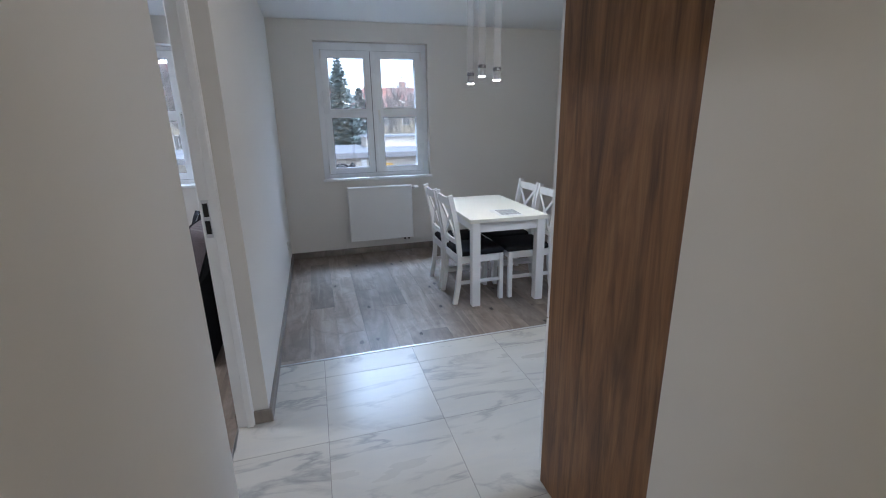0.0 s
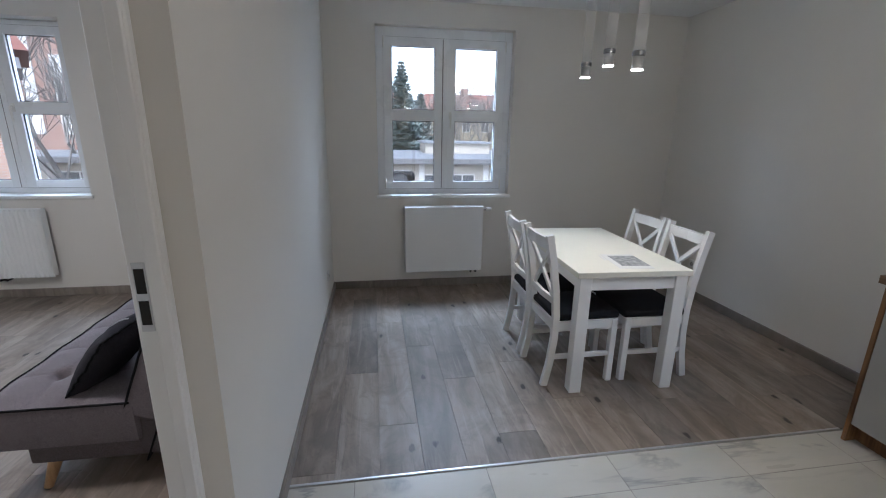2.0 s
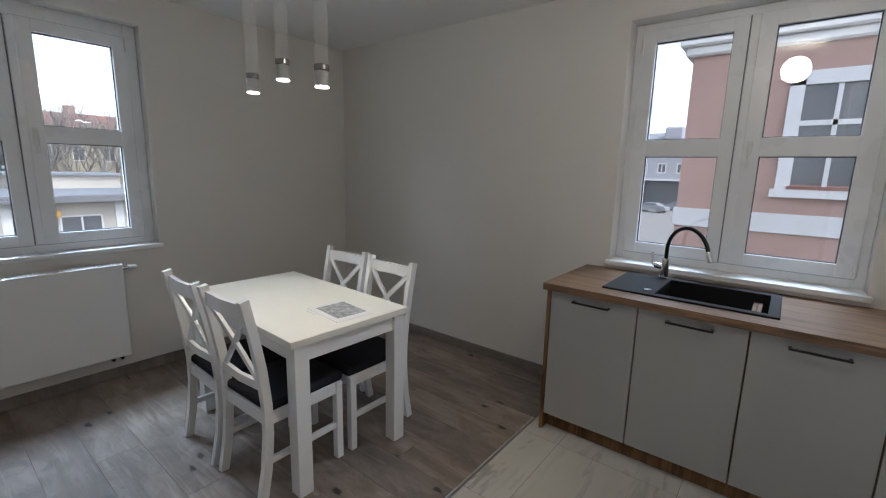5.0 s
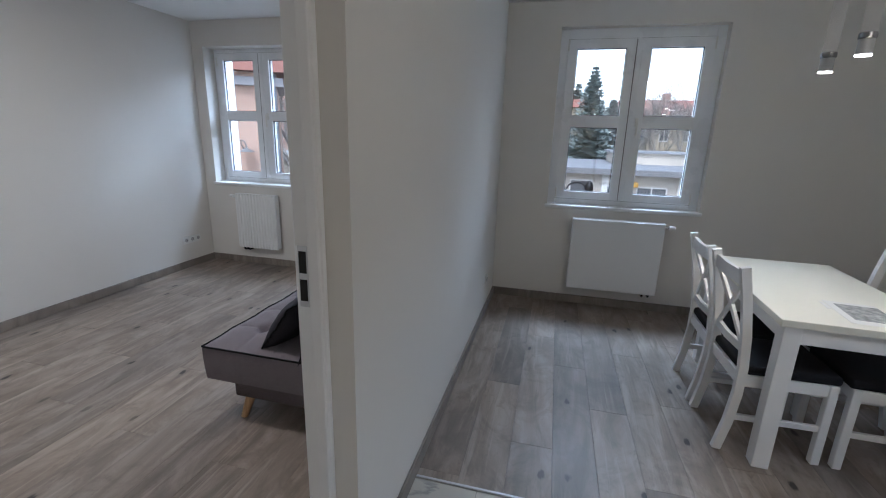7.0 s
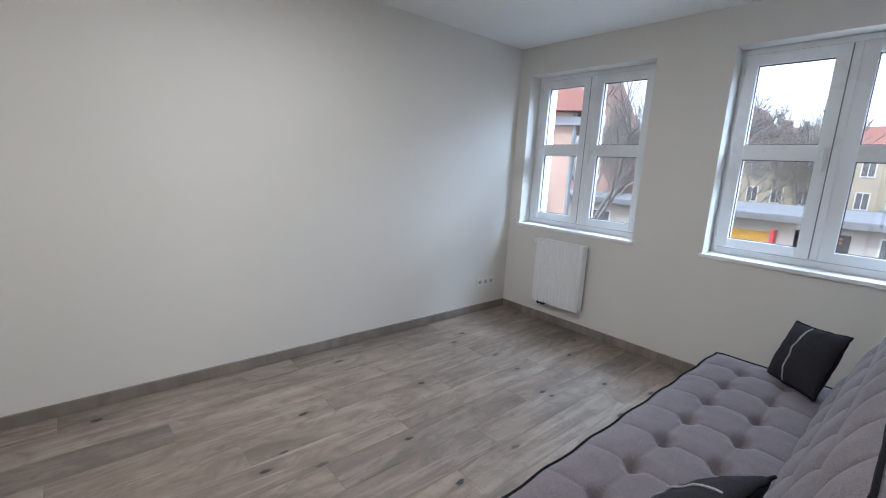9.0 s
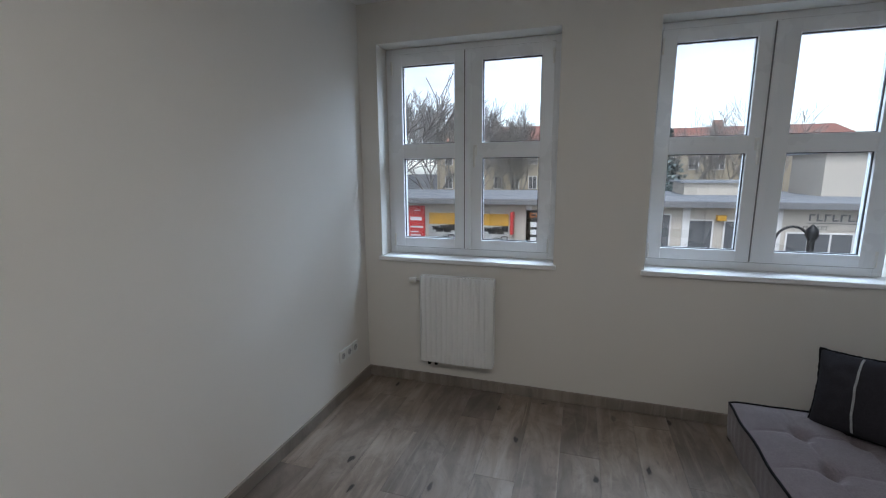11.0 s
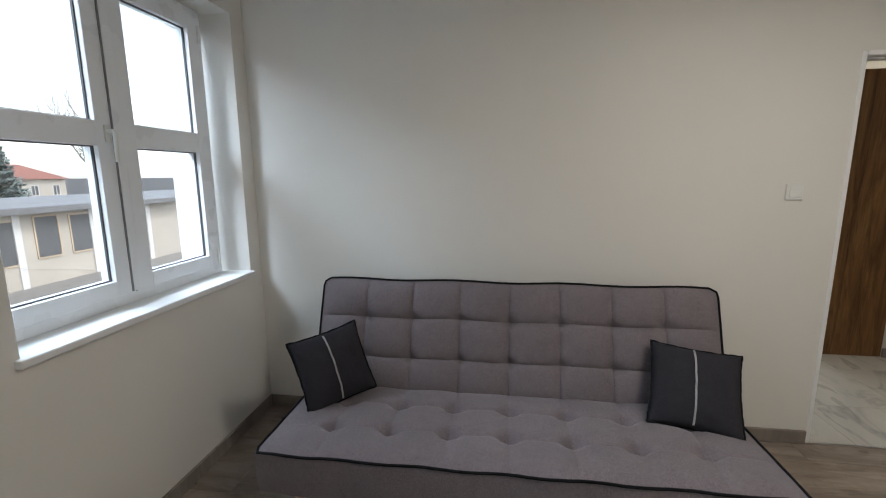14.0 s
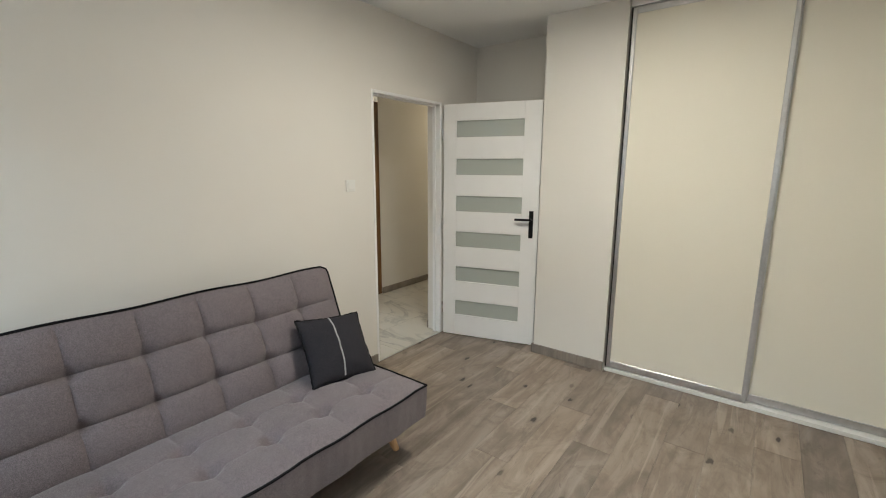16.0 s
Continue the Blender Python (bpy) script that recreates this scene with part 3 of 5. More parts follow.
for side in (-1, 1):
    y = side * (LT / 2 + 0.004)
    bm = box(LW - 0.075, y - 0.004, 0.93, LW - 0.040, y + 0.004, 1.155, 0.002)
    tube(bm, [(LW - 0.058, y, 1.085), (LW - 0.058, y + side * 0.045, 1.085)], 0.010, 10)
    bx(bm, LW - 0.185, min(y + side * 0.036, y + side * 0.054), 1.076, LW - 0.046, max(y + side * 0.036, y + side * 0.054), 1.094, 0.003)
    part("door_handle", bm, M["black"], leaf, "matt black lever handle on a long plate", angle=40)
for z in (0.25, 1.02, 1.78):
    part("hinge", tube(bmesh.new(), [(-0.004, -0.026, z - 0.05), (-0.004, -0.026, z + 0.05)], 0.008, 10), M["chrome"], door, "steel hinge", angle=40)

# ---------------------------------------------------------------- radiators
def radiator(label, m, w, h, ribs, valve):
    """Panel radiator; local x across from its left edge, y=0 at the wall, -y to the room, z from its lower edge."""
    r = thing("radiator", label, "radiator", m, "radiators")
    d0, d1 = -0.045, -0.11
    bm = bmesh.new()
    if ribs:
        n = ribs * 8
        row = []
        for i in range(n + 1):
            u = i / n
            c = math.cos(u * ribs * 2 * math.pi)
            y = d1 + 0.016 * (0.5 + 0.5 * c) ** 1.6
            if u < 0.02 or u > 0.98:
                y = d1
            row.append((0.012 + u * (w - 0.024), y))
        lo = [bm.verts.new((x, y, 0.03)) for x, y in row]
        hi = [bm.verts.new((x, y, h - 0.03)) for x, y in row]
        l2 = [bm.verts.new((x, d1 + 0.006, 0.004)) for x, y in row]
        h2 = [bm.verts.new((x, d1 + 0.006, h - 0.004)) for x, y in row]
        for a, b in ((l2, lo), (lo, hi), (hi, h2)):
            for i in range(n):
                bm.faces.new((a[i], a[i + 1], b[i + 1], b[i]))
        bx(bm, 0.004, d1 + 0.012, 0.004, w - 0.004, d1 + 0.020, h - 0.004)
        part("front_panel", bm, M["enamel"], r, smooth=True, angle=45)
    else:
        part("front_panel", bx(bm, 0.002, d1, 0.0, w - 0.002, d1 + 0.012, h - 0.004, 0.004, 2), M["enamel"], r)
    part("back_panel", box(0.006, d0 - 0.012, 0.006, w - 0.006, d0, h - 0.012, 0.003), M["enamel"], r)
    for x in (0.0, w - 0.008):
        part("side_cover", box(x, d1 + 0.004, 0.012, x + 0.008, d0 + 0.004, h, 0.003), M["enamel"], r)
    bm = bmesh.new()
    bx(bm, 0.008, d1 + 0.010, h - 0.006, w - 0.008, d1 + 0.018, h)
    bx(bm, 0.008, d0 - 0.006, h - 0.006, w - 0.008, d0 + 0.002, h)
    n = int(w / 0.021)
    for i in range(n):
        x = 0.012 + i * (w - 0.03) / n
        bx(bm, x, d1 + 0.018, h - 0.005, x + 0.004, d0 - 0.006, h - 0.001)
    part("top_grille", bm, M["enamel"], r)
    # Near-black filler supplies the shade seen between the grille slats.
    part("inner_shade", box(0.01, d1 + 0.021, 0.03, w - 0.01, d0 - 0.013, h - 0.012), M["dark"], r)
    s = -1 if valve < 0 else 1
    x = -0.004 if s < 0 else w + 0.004
    bm = tube(bmesh.new(), [(x, -0.08, h - 0.035), (x + s * 0.03, -0.08, h - 0.035)], 0.011, 10)
    v = part("valve_body", bm, M["chrome"], r, "chrome valve", angle=40)
    part("thermostat", tube(bmesh.new(), [(x + s * 0.028, -0.08, h - 0.035), (x + s * 0.032, -0.08, h - 0.035), (x + s * 0.075, -0.08, h - 0.035), (x + s * 0.08, -0.08, h - 0.035)], [0.014, 0.019, 0.016, 0.010], 14), M["plastic"], v, "white valve knob", angle=40)
    bm = bmesh.new()
    for k in (0.05, 0.10):
        px = k if s < 0 else w - k
        tube(bm, [(px, -0.075, 0.006), (px, -0.075, -0.022), (px, -0.065, -0.028), (px, 0.0, -0.028)], 0.009, 8)
    part("pipe", bm, M["black"], r, "short black connection pipes", angle=40)
    for k in (0.12, w - 0.12):
        part("bracket", box(k - 0.015, d0, 0.08, k + 0.015, 0.0, h - 0.1), M["enamel"], r)
    return r


radiator("flat white panel radiator under the kitchen window", pose(0.272, YK, 0.180), 0.760, 0.645, 0, 1)
radiator("ribbed white panel radiator under the bedroom window", pose(-3.345, YB, 0.205), 0.510, 0.615, 13, -1)

# ---------------------------------------------------------------- sockets and switch
def socket(label, m, gangs, kind="socket", plugs=0):
    """Wall plate; local x along the wall, -y to the room, z up, centred."""
    s = thing(kind, label, kind, m)
    for i in range(gangs):
        x = (i - (gangs - 1) / 2) * 0.081
        p = part("plate", box(x - 0.040, -0.010, -0.040, x + 0.040, 0.0, 0.040, 0.003, 2), M["plastic"], s)
        if kind == "socket":
            part("insert", tube(bmesh.new(), [(x, -0.0102, 0), (x, -0.012, 0)], 0.021, 20), M["insert"], p, angle=40)
            bm = bmesh.new()
            for k in (-0.0095, 0.0095):
                tube(bm, [(x + k, -0.0125, 0), (x + k, -0.0112, 0)], 0.0028, 8)
            tube(bm, [(x, -0.0125, 0.012), (x, -0.0112, 0.012)], 0.0024, 8)
            part("pin_hole", bm, M["dark"], p)
        else:
            part("rocker", box(x - 0.026, -0.0145, -0.026, x + 0.026, -0.0095, 0.026, 0.002), M["plastic"], p)
    return s


socket("white triple wall socket above the skirting", pose(XW, 5.115, 0.305, 0, 0, 90), 3)
socket("white wall socket near the kitchen corner", pose(XK, 4.81, 0.30, 0, 0, 90), 1)
socket("white wall socket behind the dining table", pose(XE, 4.73, 0.32, 0, 0, -90), 1)
socket("white light switch beside the bedroom doorway", pose(XB, 2.475, 1.385, 0, 0, -90), 1, "switch")

# ---------------------------------------------------------------- kitchen
def base_unit(y0, y1):
    """Base cabinet; local x=0 at its front face, +x to the wall."""
    c = thing("base_cabinet", "light grey base cabinet with a black bar handle", "kitchen cabinet", pose(2.360, (y0 + y1) / 2, 0), "base cabinets")
    h = (y1 - y0) / 2
    bm = bmesh.new()
    bx(bm, 0.022, -h, 0.10, 0.63, -h + 0.018, 0.852)
    bx(bm, 0.022, h - 0.018, 0.10, 0.63, h, 0.852)
    bx(bm, 0.022, -h + 0.018, 0.10, 0.63, h - 0.018, 0.118)
    bx(bm, 0.60, -h + 0.018, 0.118, 0.63, h - 0.018, 0.852)
    part("body", bm, M["walnut"], c)
    d = part("door", box(0, -h + 0.0025, 0.105, 0.019, h - 0.0025, 0.846, 0.0015), M["front"], c)
    bm = bmesh.new()
    zc = 0.812
    bx(bm, -0.034, -0.098, zc - 0.005, -0.024, 0.098, zc + 0.005, 0.002)
    for k in (-0.092, 0.092):
        bx(bm, -0.026, k - 0.006, zc - 0.005, 0.001, k + 0.006, zc + 0.005, 0.002)
    part("handle", bm, M["black"], d, "matt black bar handle")
    return c


for y1 in (2.722, 2.264, 1.806, 1.348):
    base_unit(y1 - 0.456, y1)
tagged(part("side_panel", box(2.358, 2.724, 0.0, 2.998, 2.744, 0.852, 0.001), M["walnut"]), "brown wood-grain end panel of the kitchen run", "side panel")
tagged(part("plinth", box(2.425, 0.935, 0.0, 2.445, 2.722, 0.10), M["walnut"]), "brown wood-grain plinth under the base cabinets", "plinth")
SX0, SX1, SY0, SY1 = 2.455, 2.925, 1.715, 2.478
BX0, BX1, BY0, BY1 = 2.50, 2.88, 1.76, 2.225
bm = bmesh.new()
for a in ((2.335, BY1 + 0.01, 2.998, 2.762), (2.335, 0.932, 2.998, BY0 - 0.01), (2.335, BY0 - 0.01, BX0 - 0.01, BY1 + 0.01), (BX1 + 0.01, BY0 - 0.01, 2.998, BY1 + 0.01)):
    bx(bm, a[0], a[1], 0.852, a[2], a[3], 0.890)
tagged(part("worktop", bm, M["worktop"]), "oak-look laminate kitchen worktop with a black sink", "worktop")
sink = thing("sink", "black composite sink with a drainer set in the worktop", "sink", pose(0, 0, 0))
bm = bmesh.new()
z0, z1 = 0.890, 0.899
for a in ((SX0, BY1, SX1, SY1), (SX0, SY0, SX1, BY0), (SX0, BY0, BX0, BY1), (BX1, BY0, SX1, BY1)):
    bx(bm, a[0], a[1], z0, a[2], a[3], z1, 0.002)
part("rim", bm, M["granite"], sink)
bm = bmesh.new()
t = 0.006
bx(bm, BX0 - t, BY0 - t, 0.70, BX0, BY1 + t, z0)
bx(bm, BX1, BY0 - t, 0.70, BX1 + t, BY1 + t, z0)
bx(bm, BX0, BY0 - t, 0.70, BX1, BY0, z0)
bx(bm, BX0, BY1, 0.70, BX1, BY1 + t, z0)
bx(bm, BX0 - t, BY0 - t, 0.694, BX1 + t, BY1 + t, 0.70)
part("bowl", bm, M["granite"], sink)
part("drain", tube(bmesh.new(), [(2.69, 1.99, 0.700), (2.69, 1.99, 0.704)], 0.045, 24), M["chrome"], sink, "chrome drain", angle=40)
part("overflow_cap", tube(bmesh.new(), [(2.545, 2.27, z1), (2.545, 2.27, z1 + 0.004)], 0.02, 20), M["chrome"], sink, "small chrome cap", angle=40)

tap = thing("kitchen_tap", "chrome mixer tap with a black flexible spout", "tap", pose(2.895, 2.268, 0.899))
part("base", tube(bmesh.new(), [(0, 0, 0), (0, 0, 0.01), (0, 0, 0.012), (0, 0, 0.115), (0, 0, 0.12)], [0.028, 0.028, 0.023, 0.023, 0.018], 20), M["chrome"], tap, angle=40)
bm = tube(bmesh.new(), [(0, 0.018, 0.065), (0, 0.055, 0.072)], 0.017, 14)
tube(bm, [(0, 0.055, 0.070), (0.004, 0.068, 0.085), (0.006, 0.074, 0.145)], [0.012, 0.009, 0.007], 10)
part("lever", bm, M["chrome"], tap, angle=40)
pts = [(0, 0, 0.118), (0, 0, 0.17)]
ex, ey = -0.215, -0.235
for i in range(1, 15):
    u = i / 14
    a = u * math.pi * 0.9
    k = (1 - math.cos(a)) / 2
    pts.append((ex * k, ey * k, 0.17 + 0.145 * math.sin(a)))
part("hose", tube(bmesh.new(), pts, 0.0105, 12), M["black"], tap, "black flexible hose spout", angle=50)
e0, e1 = Vector(pts[-1]), Vector(pts[-1]) + (Vector(pts[-1]) - Vector(pts[-2])).normalized() * 0.055
part("spray_head", tube(bmesh.new(), [e0, e0.lerp(e1, 0.2), e1], [0.012, 0.014, 0.0125], 14), M["chrome"], tap, "chrome spray head", angle=40)

fridge = thing("tall_cabinet", "tall white built-in unit with a brown wood-grain side panel", "tall cabinet", pose(0.757, 1.455, 0))
part("side_panel", box(0.0, -0.578, 0.0, 0.020, 0.0, 2.235, 0.001), M["walnut"], fridge, "brown wood-grain side panel")
part("body", box(0.022, -0.578, 0.10, 0.615, 0.0, 2.235), M["paint"], fridge)
part("plinth", box(0.022, -0.55, 0.0, 0.615, -0.03, 0.10), M["walnut"], fridge)
for a, b in ((0.105, 0.768), (0.774, 2.232)):
    part("front", box(0.003, 0.002, a, 0.613, 0.022, b, 0.002), M["paint"], fridge, "white gloss front")

# ---------------------------------------------------------------- dining set
table = thing("dining_table", "white lacquered dining table with square legs", "table", pose(1.468, 3.868, 0, 0, 0, -2.2))
TW, TL, TH = 0.345, 0.575, 0.765
part("tabletop", box(-TW, -TL, TH - 0.034, TW, TL, TH, 0.003, 2), M["tabletop"], table)
bm = bmesh.new()
a, b = TW - 0.045, TL - 0.035
for s in (-1, 1):
    bx(bm, s * a - 0.010, -b, TH - 0.115, s * a + 0.010, b, TH - 0.034)
    bx(bm, -a + 0.010, s * b - 0.010, TH - 0.115, a - 0.010, s * b + 0.010, TH - 0.034)
part("apron", bm, M["paint"], table)
for sx in (-1, 1):
    for sy in (-1, 1):
        x, y = sx * (TW - 0.055), sy * (TL - 0.045)
        part("leg", box(x - 0.036, y - 0.036, 0, x + 0.036, y + 0.036, TH - 0.034, 0.003, 2), M["paint"], table)


def chair(m):
    c = thing("dining_chair", "white wooden cross-back chair with a black padded seat", "chair", m, "chairs round the dining table")
    hw = 0.178
    prof = [(-0.245, 0.0), (-0.215, 0.16), (-0.200, 0.32), (-0.200, 0.46), (-0.215, 0.62), (-0.245, 0.80), (-0.278, 0.955)]

    def back_x(z):
        for (x0, z0), (x1, z1) in zip(prof, prof[1:]):
            if z0 <= z <= z1:
                return x0 + (x1 - x0) * (z - z0) / (z1 - z0)
        return prof[-1][0]
    for s in (-1, 1):
        part("back_leg", sweep(bmesh.new(), [(x, s * hw, z) for x, z in prof], 0.030, 0.040, (0, 1, 0)), M["paint"], c)
        part("front_leg", box(0.165, s * hw - 0.019, 0, 0.203, s * hw + 0.019, 0.425, 0.003), M["paint"], c)
        part("stretcher", box(-0.212, s * hw - 0.010, 0.175, 0.167, s * hw + 0.010, 0.205, 0.002), M["paint"], c)
        part("side_rail", box(-0.20, s * hw - 0.011, 0.365, 0.167, s * hw + 0.011, 0.425, 0.002), M["paint"], c)
    part("front_rail", box(0.174, -hw + 0.019, 0.365, 0.196, hw - 0.019, 0.425, 0.002), M["paint"], c)
    part("rear_rail", box(-0.212, -hw + 0.015, 0.365, -0.190, hw - 0.015, 0.425, 0.002), M["paint"], c)
    for z0, z1, nm in ((0.865, 0.930, "top_rail"), (0.530, 0.570, "lower_rail")):
        bm = sweep(bmesh.new(), [(back_x((z0 + z1) / 2), -hw + 0.014, (z0 + z1) / 2), (back_x((z0 + z1) / 2) - 0.012, 0, (z0 + z1) / 2), (back_x((z0 + z1) / 2), hw - 0.014, (z0 + z1) / 2)], z1 - z0, 0.020, (0, 0, 1))
        part(nm, bm, M["paint"], c)
    for s in (-1, 1):
        z0, z1 = 0.568, 0.868
        bm = sweep(bmesh.new(), [(back_x(z0), -s * (hw - 0.03), z0), (back_x(0.72), 0, 0.72), (back_x(z1), s * (hw - 0.03), z1)], 0.026, 0.014 + 0.002 * s, (0, 1, -0.9 * s))
        part("cross_slat", bm, M["paint"], c)
    bm = box(-0.205, -hw - 0.012, 0.425, 0.215, hw + 0.012, 0.470, 0.016, 3)
    for v in bm.verts:
        if v.co.z > 0.45:
            v.co.z += 0.012 * (1 - (v.co.x / 0.22) ** 2) * (1 - (v.co.y / 0.2) ** 2)
    part("seat", bm, M["seatcloth"], c, "black fabric padded seat", smooth=True, angle=50)
    return c


ch = chair(pose(1.240, 3.605, 0, 0, 0, 1))
copy_thing(ch, pose(1.236, 4.02, 0, 0, 0, -1.5))
copy_thing(ch, pose(1.702, 3.60, 0, 0, 0, 179))
copy_thing(ch, pose(1.722, 4.03, 0, 0, 0, 181))

leaflet = thing("leaflet", "printed paper sheets lying on the dining table", "paper", pose(1.500, 3.495, TH, 0, 0, -6))
part("sheet", box(-0.103, -0.148, 0.0, 0.103, 0.148, 0.0012), M["paper"], leaflet)
part("picture", box(-0.070, -0.100, 0.0013, 0.101, 0.115, 0.0017), M["ink"], leaflet, "grey printed picture")
part("under_sheet", box(-0.125, 0.02, 0.0, -0.108, 0.12, 0.0008), M["paper"], leaflet)

# pendant lamp
pend = thing("pendant_lamp", "ceiling lamp with three lit clear cylinder pendants", "pendant lamp", pose(1.318, 3.63, H))
part("canopy", box(-0.045, -0.36, -0.028, 0.045, 0.36, 0.0, 0.004), M["plastic"], pend, "white ceiling bar")
for x, y, zb in ((0.0, 0.27, 1.848), (0.0, 0.0, 1.880), (0.02, -0.262, 1.828)):
    z = zb - H
    p = part("tube", tube(bmesh.new(), [(x, y, z + 0.08), (x, y, -0.028)], 0.029, 24, False), M["acryl"], pend, "clear acrylic tube", smooth=True)
    part("cylinder", tube(bmesh.new(), [(x, y, z + 0.004), (x, y, z + 0.068)], 0.0275, 24), M["head"], p, "milky lamp head", angle=40)
    part("ring", tube(bmesh.new(), [(x, y, z + 0.066), (x, y, z + 0.069), (x, y, z + 0.089), (x, y, z + 0.092)], [0.029, 0.032, 0.032, 0.029], 24), M["ringmetal"], p, "chrome ring", angle=40)
    part("led", tube(bmesh.new(), [(x, y, z), (x, y, z + 0.004)], 0.029, 24), M["led"], p, "glowing lens", angle=40)

# ---------------------------------------------------------------- wardrobe
ward = thing("wardrobe", "built-in wardrobe with cream sliding doors in aluminium frames", "wardrobe", pose(-2.035, 1.298, 0))
L = -2.035 - XW
part("bottom_track", box(-L + 0.002, -0.10, 0.0, -0.002, 0.010, 0.028, 0.002), M["plastic"], ward, "white floor track")
part("top_track", box(-L + 0.002, -0.10, 2.545, -0.002, 0.012, H - 0.001), M["plastic"], ward, "white top fascia")
# Near-black sheet put behind the doors as the shade in their gaps.
part("gap_shade", box(-L + 0.002, -0.16, 0.0, -0.002, -0.11, 2.545), M["dark"], ward)
for i, (a, b, y) in enumerate(((-0.885, -0.012, 0.0), (-L + 0.004, -0.868, -0.040))):
    d = part("sliding_door", box(a + 0.02, y - 0.012, 0.085, b - 0.02, y - 0.004, 2.50), M["wardrobe"], ward, "cream sliding door panel")
    for x0, x1 in ((a, a + 0.026), (b - 0.026, b)):
        part("stile", box(x0, y - 0.028, 0.034, x1, y + 0.004, 2.54, 0.003), M["alu"], d, "aluminium profile")
    part("rail", box(a + 0.026, y - 0.024, 0.034, b - 0.026, y + 0.001, 0.085, 0.002), M["alu"], d, "aluminium profile")
    part("rail", box(a + 0.026, y - 0.024, 2.50, b - 0.026, y + 0.001, 2.54, 0.002), M["alu"], d, "aluminium profile")
# Black strip paints the shade of the gap beside the pier.
part("edge_gap_shade", box(-0.011, -0.03, 0.03, -0.003, 0.0, 2.54), M["dark"], ward, "black strip drawn as the shaded gap at the edge")

# ---------------------------------------------------------------- sofa
sofa = thing("sofa_bed", "grey tufted click-clack sofa bed with black piping", "sofa", pose(0, 0, 0))
SY_0, SY_1, SXF, SXC = 2.905, 4.890, -1.605, -1.015


def tufted(nu, nv, place, cols, rows, depth, seam, crown, pillow=0.0, wide=0.035):
    """A padded sheet: place(u, v, h) gives the point raised by h; dimples where the seams cross."""
    bm = bmesh.new()
    grid = []
    for i in range(nu + 1):
        line = []
        for j in range(nv + 1):
            u, v = i / nu, j / nv
            cu, cv = u * cols, v * rows
            du, dv = abs(cu - round(cu)), abs(cv - round(cv))
            eu = 0 < round(cu) < cols
            ev = 0 < round(cv) < rows
            h = crown * (1 - (2 * u - 1) ** 8) * (1 - (2 * v - 1) ** 6)
            if eu:
                h -= seam * math.exp(-(du / wide) ** 2)
            if ev:
                h -= seam * math.exp(-(dv / wide) ** 2)
            if eu and ev:
                h -= depth * math.exp(-(du / 0.15) ** 2 - (dv / 0.14) ** 2)
            h += pillow * abs(math.sin(math.pi * cu) * math.sin(math.pi * cv)) ** 0.6
            h *= (1 - (2 * u - 1) ** 24) * (1 - (2 * v - 1) ** 14)
            h += 0.002 * noise.noise((u * 31, v * 9, 1.7))
            line.append(bm.verts.new(place(u, v, h)))
        grid.append(line)
    for a, b in zip(grid, grid[1:]):
        for j in range(nv):
            bm.faces.new((a[j], a[j + 1], b[j + 1], b[j]))
    return bm, grid


def skirted(bm, grid, drop, outward, steps=6, bulge=0.006, ripple=0.0025):
    """Closes the sheet into a block: its rim goes down to drop(co), bulging and rippled along outward(co)."""
    rim = [r[0] for r in grid] + grid[-1][1:] + [r[-1] for r in reversed(grid[:-1])] + grid[0][-2:0:-1]
    n, above = len(rim), rim
    for k in range(1, steps + 1):
        f = k / steps
        low = []
        for v in rim:
            o = outward(v.co)
            wave = bulge + ripple * math.sin(v.co.y * 105 + 1.3 * noise.noise((v.co.y * 7, 0, 0))) * (1 - abs(o.y))
            low.append(bm.verts.new(v.co.lerp(drop(v.co), f) + o * wave * math.sin(math.pi * f) ** 0.7 if k < steps else drop(v.co)))
        for i in range(n):
            bm.faces.new((above[i], above[(i + 1) % n], low[(i + 1) % n], low[i]))
        above = low
    bm.faces.new(low)
    return [v.co.copy() for v in rim]


SL = SY_1 - SY_0
bm, grid = tufted(320, 72, lambda u, v, h: Vector((SXF + v * (SXC - SXF) + 0.004 * math.sin(u * 40), SY_0 + u * SL, 0.412 + h)), 8, 3, 0.052, 0.002, 0.022, 0.010)
rim = skirted(bm, grid, lambda c: Vector((c.x + (0.012 if c.x < -1.4 else 0), c.y, 0.232)), lambda c: Vector((0, -1, 0)) if c.y < SY_0 + 0.003 else Vector((0, 1, 0)) if c.y > SY_1 - 0.003 else Vector((-1 if c.x < -1.3 else 1, 0, 0)), 6, 0.005, 0.001)
seat = part("seat", bm, M["sofa"], sofa, "button-tufted grey seat", smooth=True, angle=60)
part("piping", tube(bmesh.new(), [c + Vector((0, 0, 0.001)) for c in rim[::6]] + [rim[0] + Vector((0, 0, 0.001))], 0.0055, 6, False), M["piping"], seat, "black piping")
BL, BT, BTH = math.radians(21.5), 0.603, 0.135
b0 = Vector((-1.055, 0, 0.372))
bdir, bnor = Vector((math.sin(BL), 0, math.cos(BL))), Vector((-math.cos(BL), 0, math.sin(BL)))
BY_0, BY_1 = 2.908, 4.892


def corner(u, v):
    """How far the padded back draws in at its rounded upper corners."""
    f = max(0.0, (v - 0.93) / 0.07)
    return 0.034 * (1 - math.sqrt(max(0.0, 1 - f * f))) * (1 if u < 0.5 else -1) * abs(2 * u - 1) ** 6


bm, grid = tufted(320, 72, lambda u, v, h: b0 + bdir * (v * BT + 0.004 * math.sin(u * 22) * v) + bnor * h + Vector((0, BY_0 + u * (BY_1 - BY_0) + corner(u, v), 0)), 8, 3, 0.030, 0.004, 0.018, 0.020)
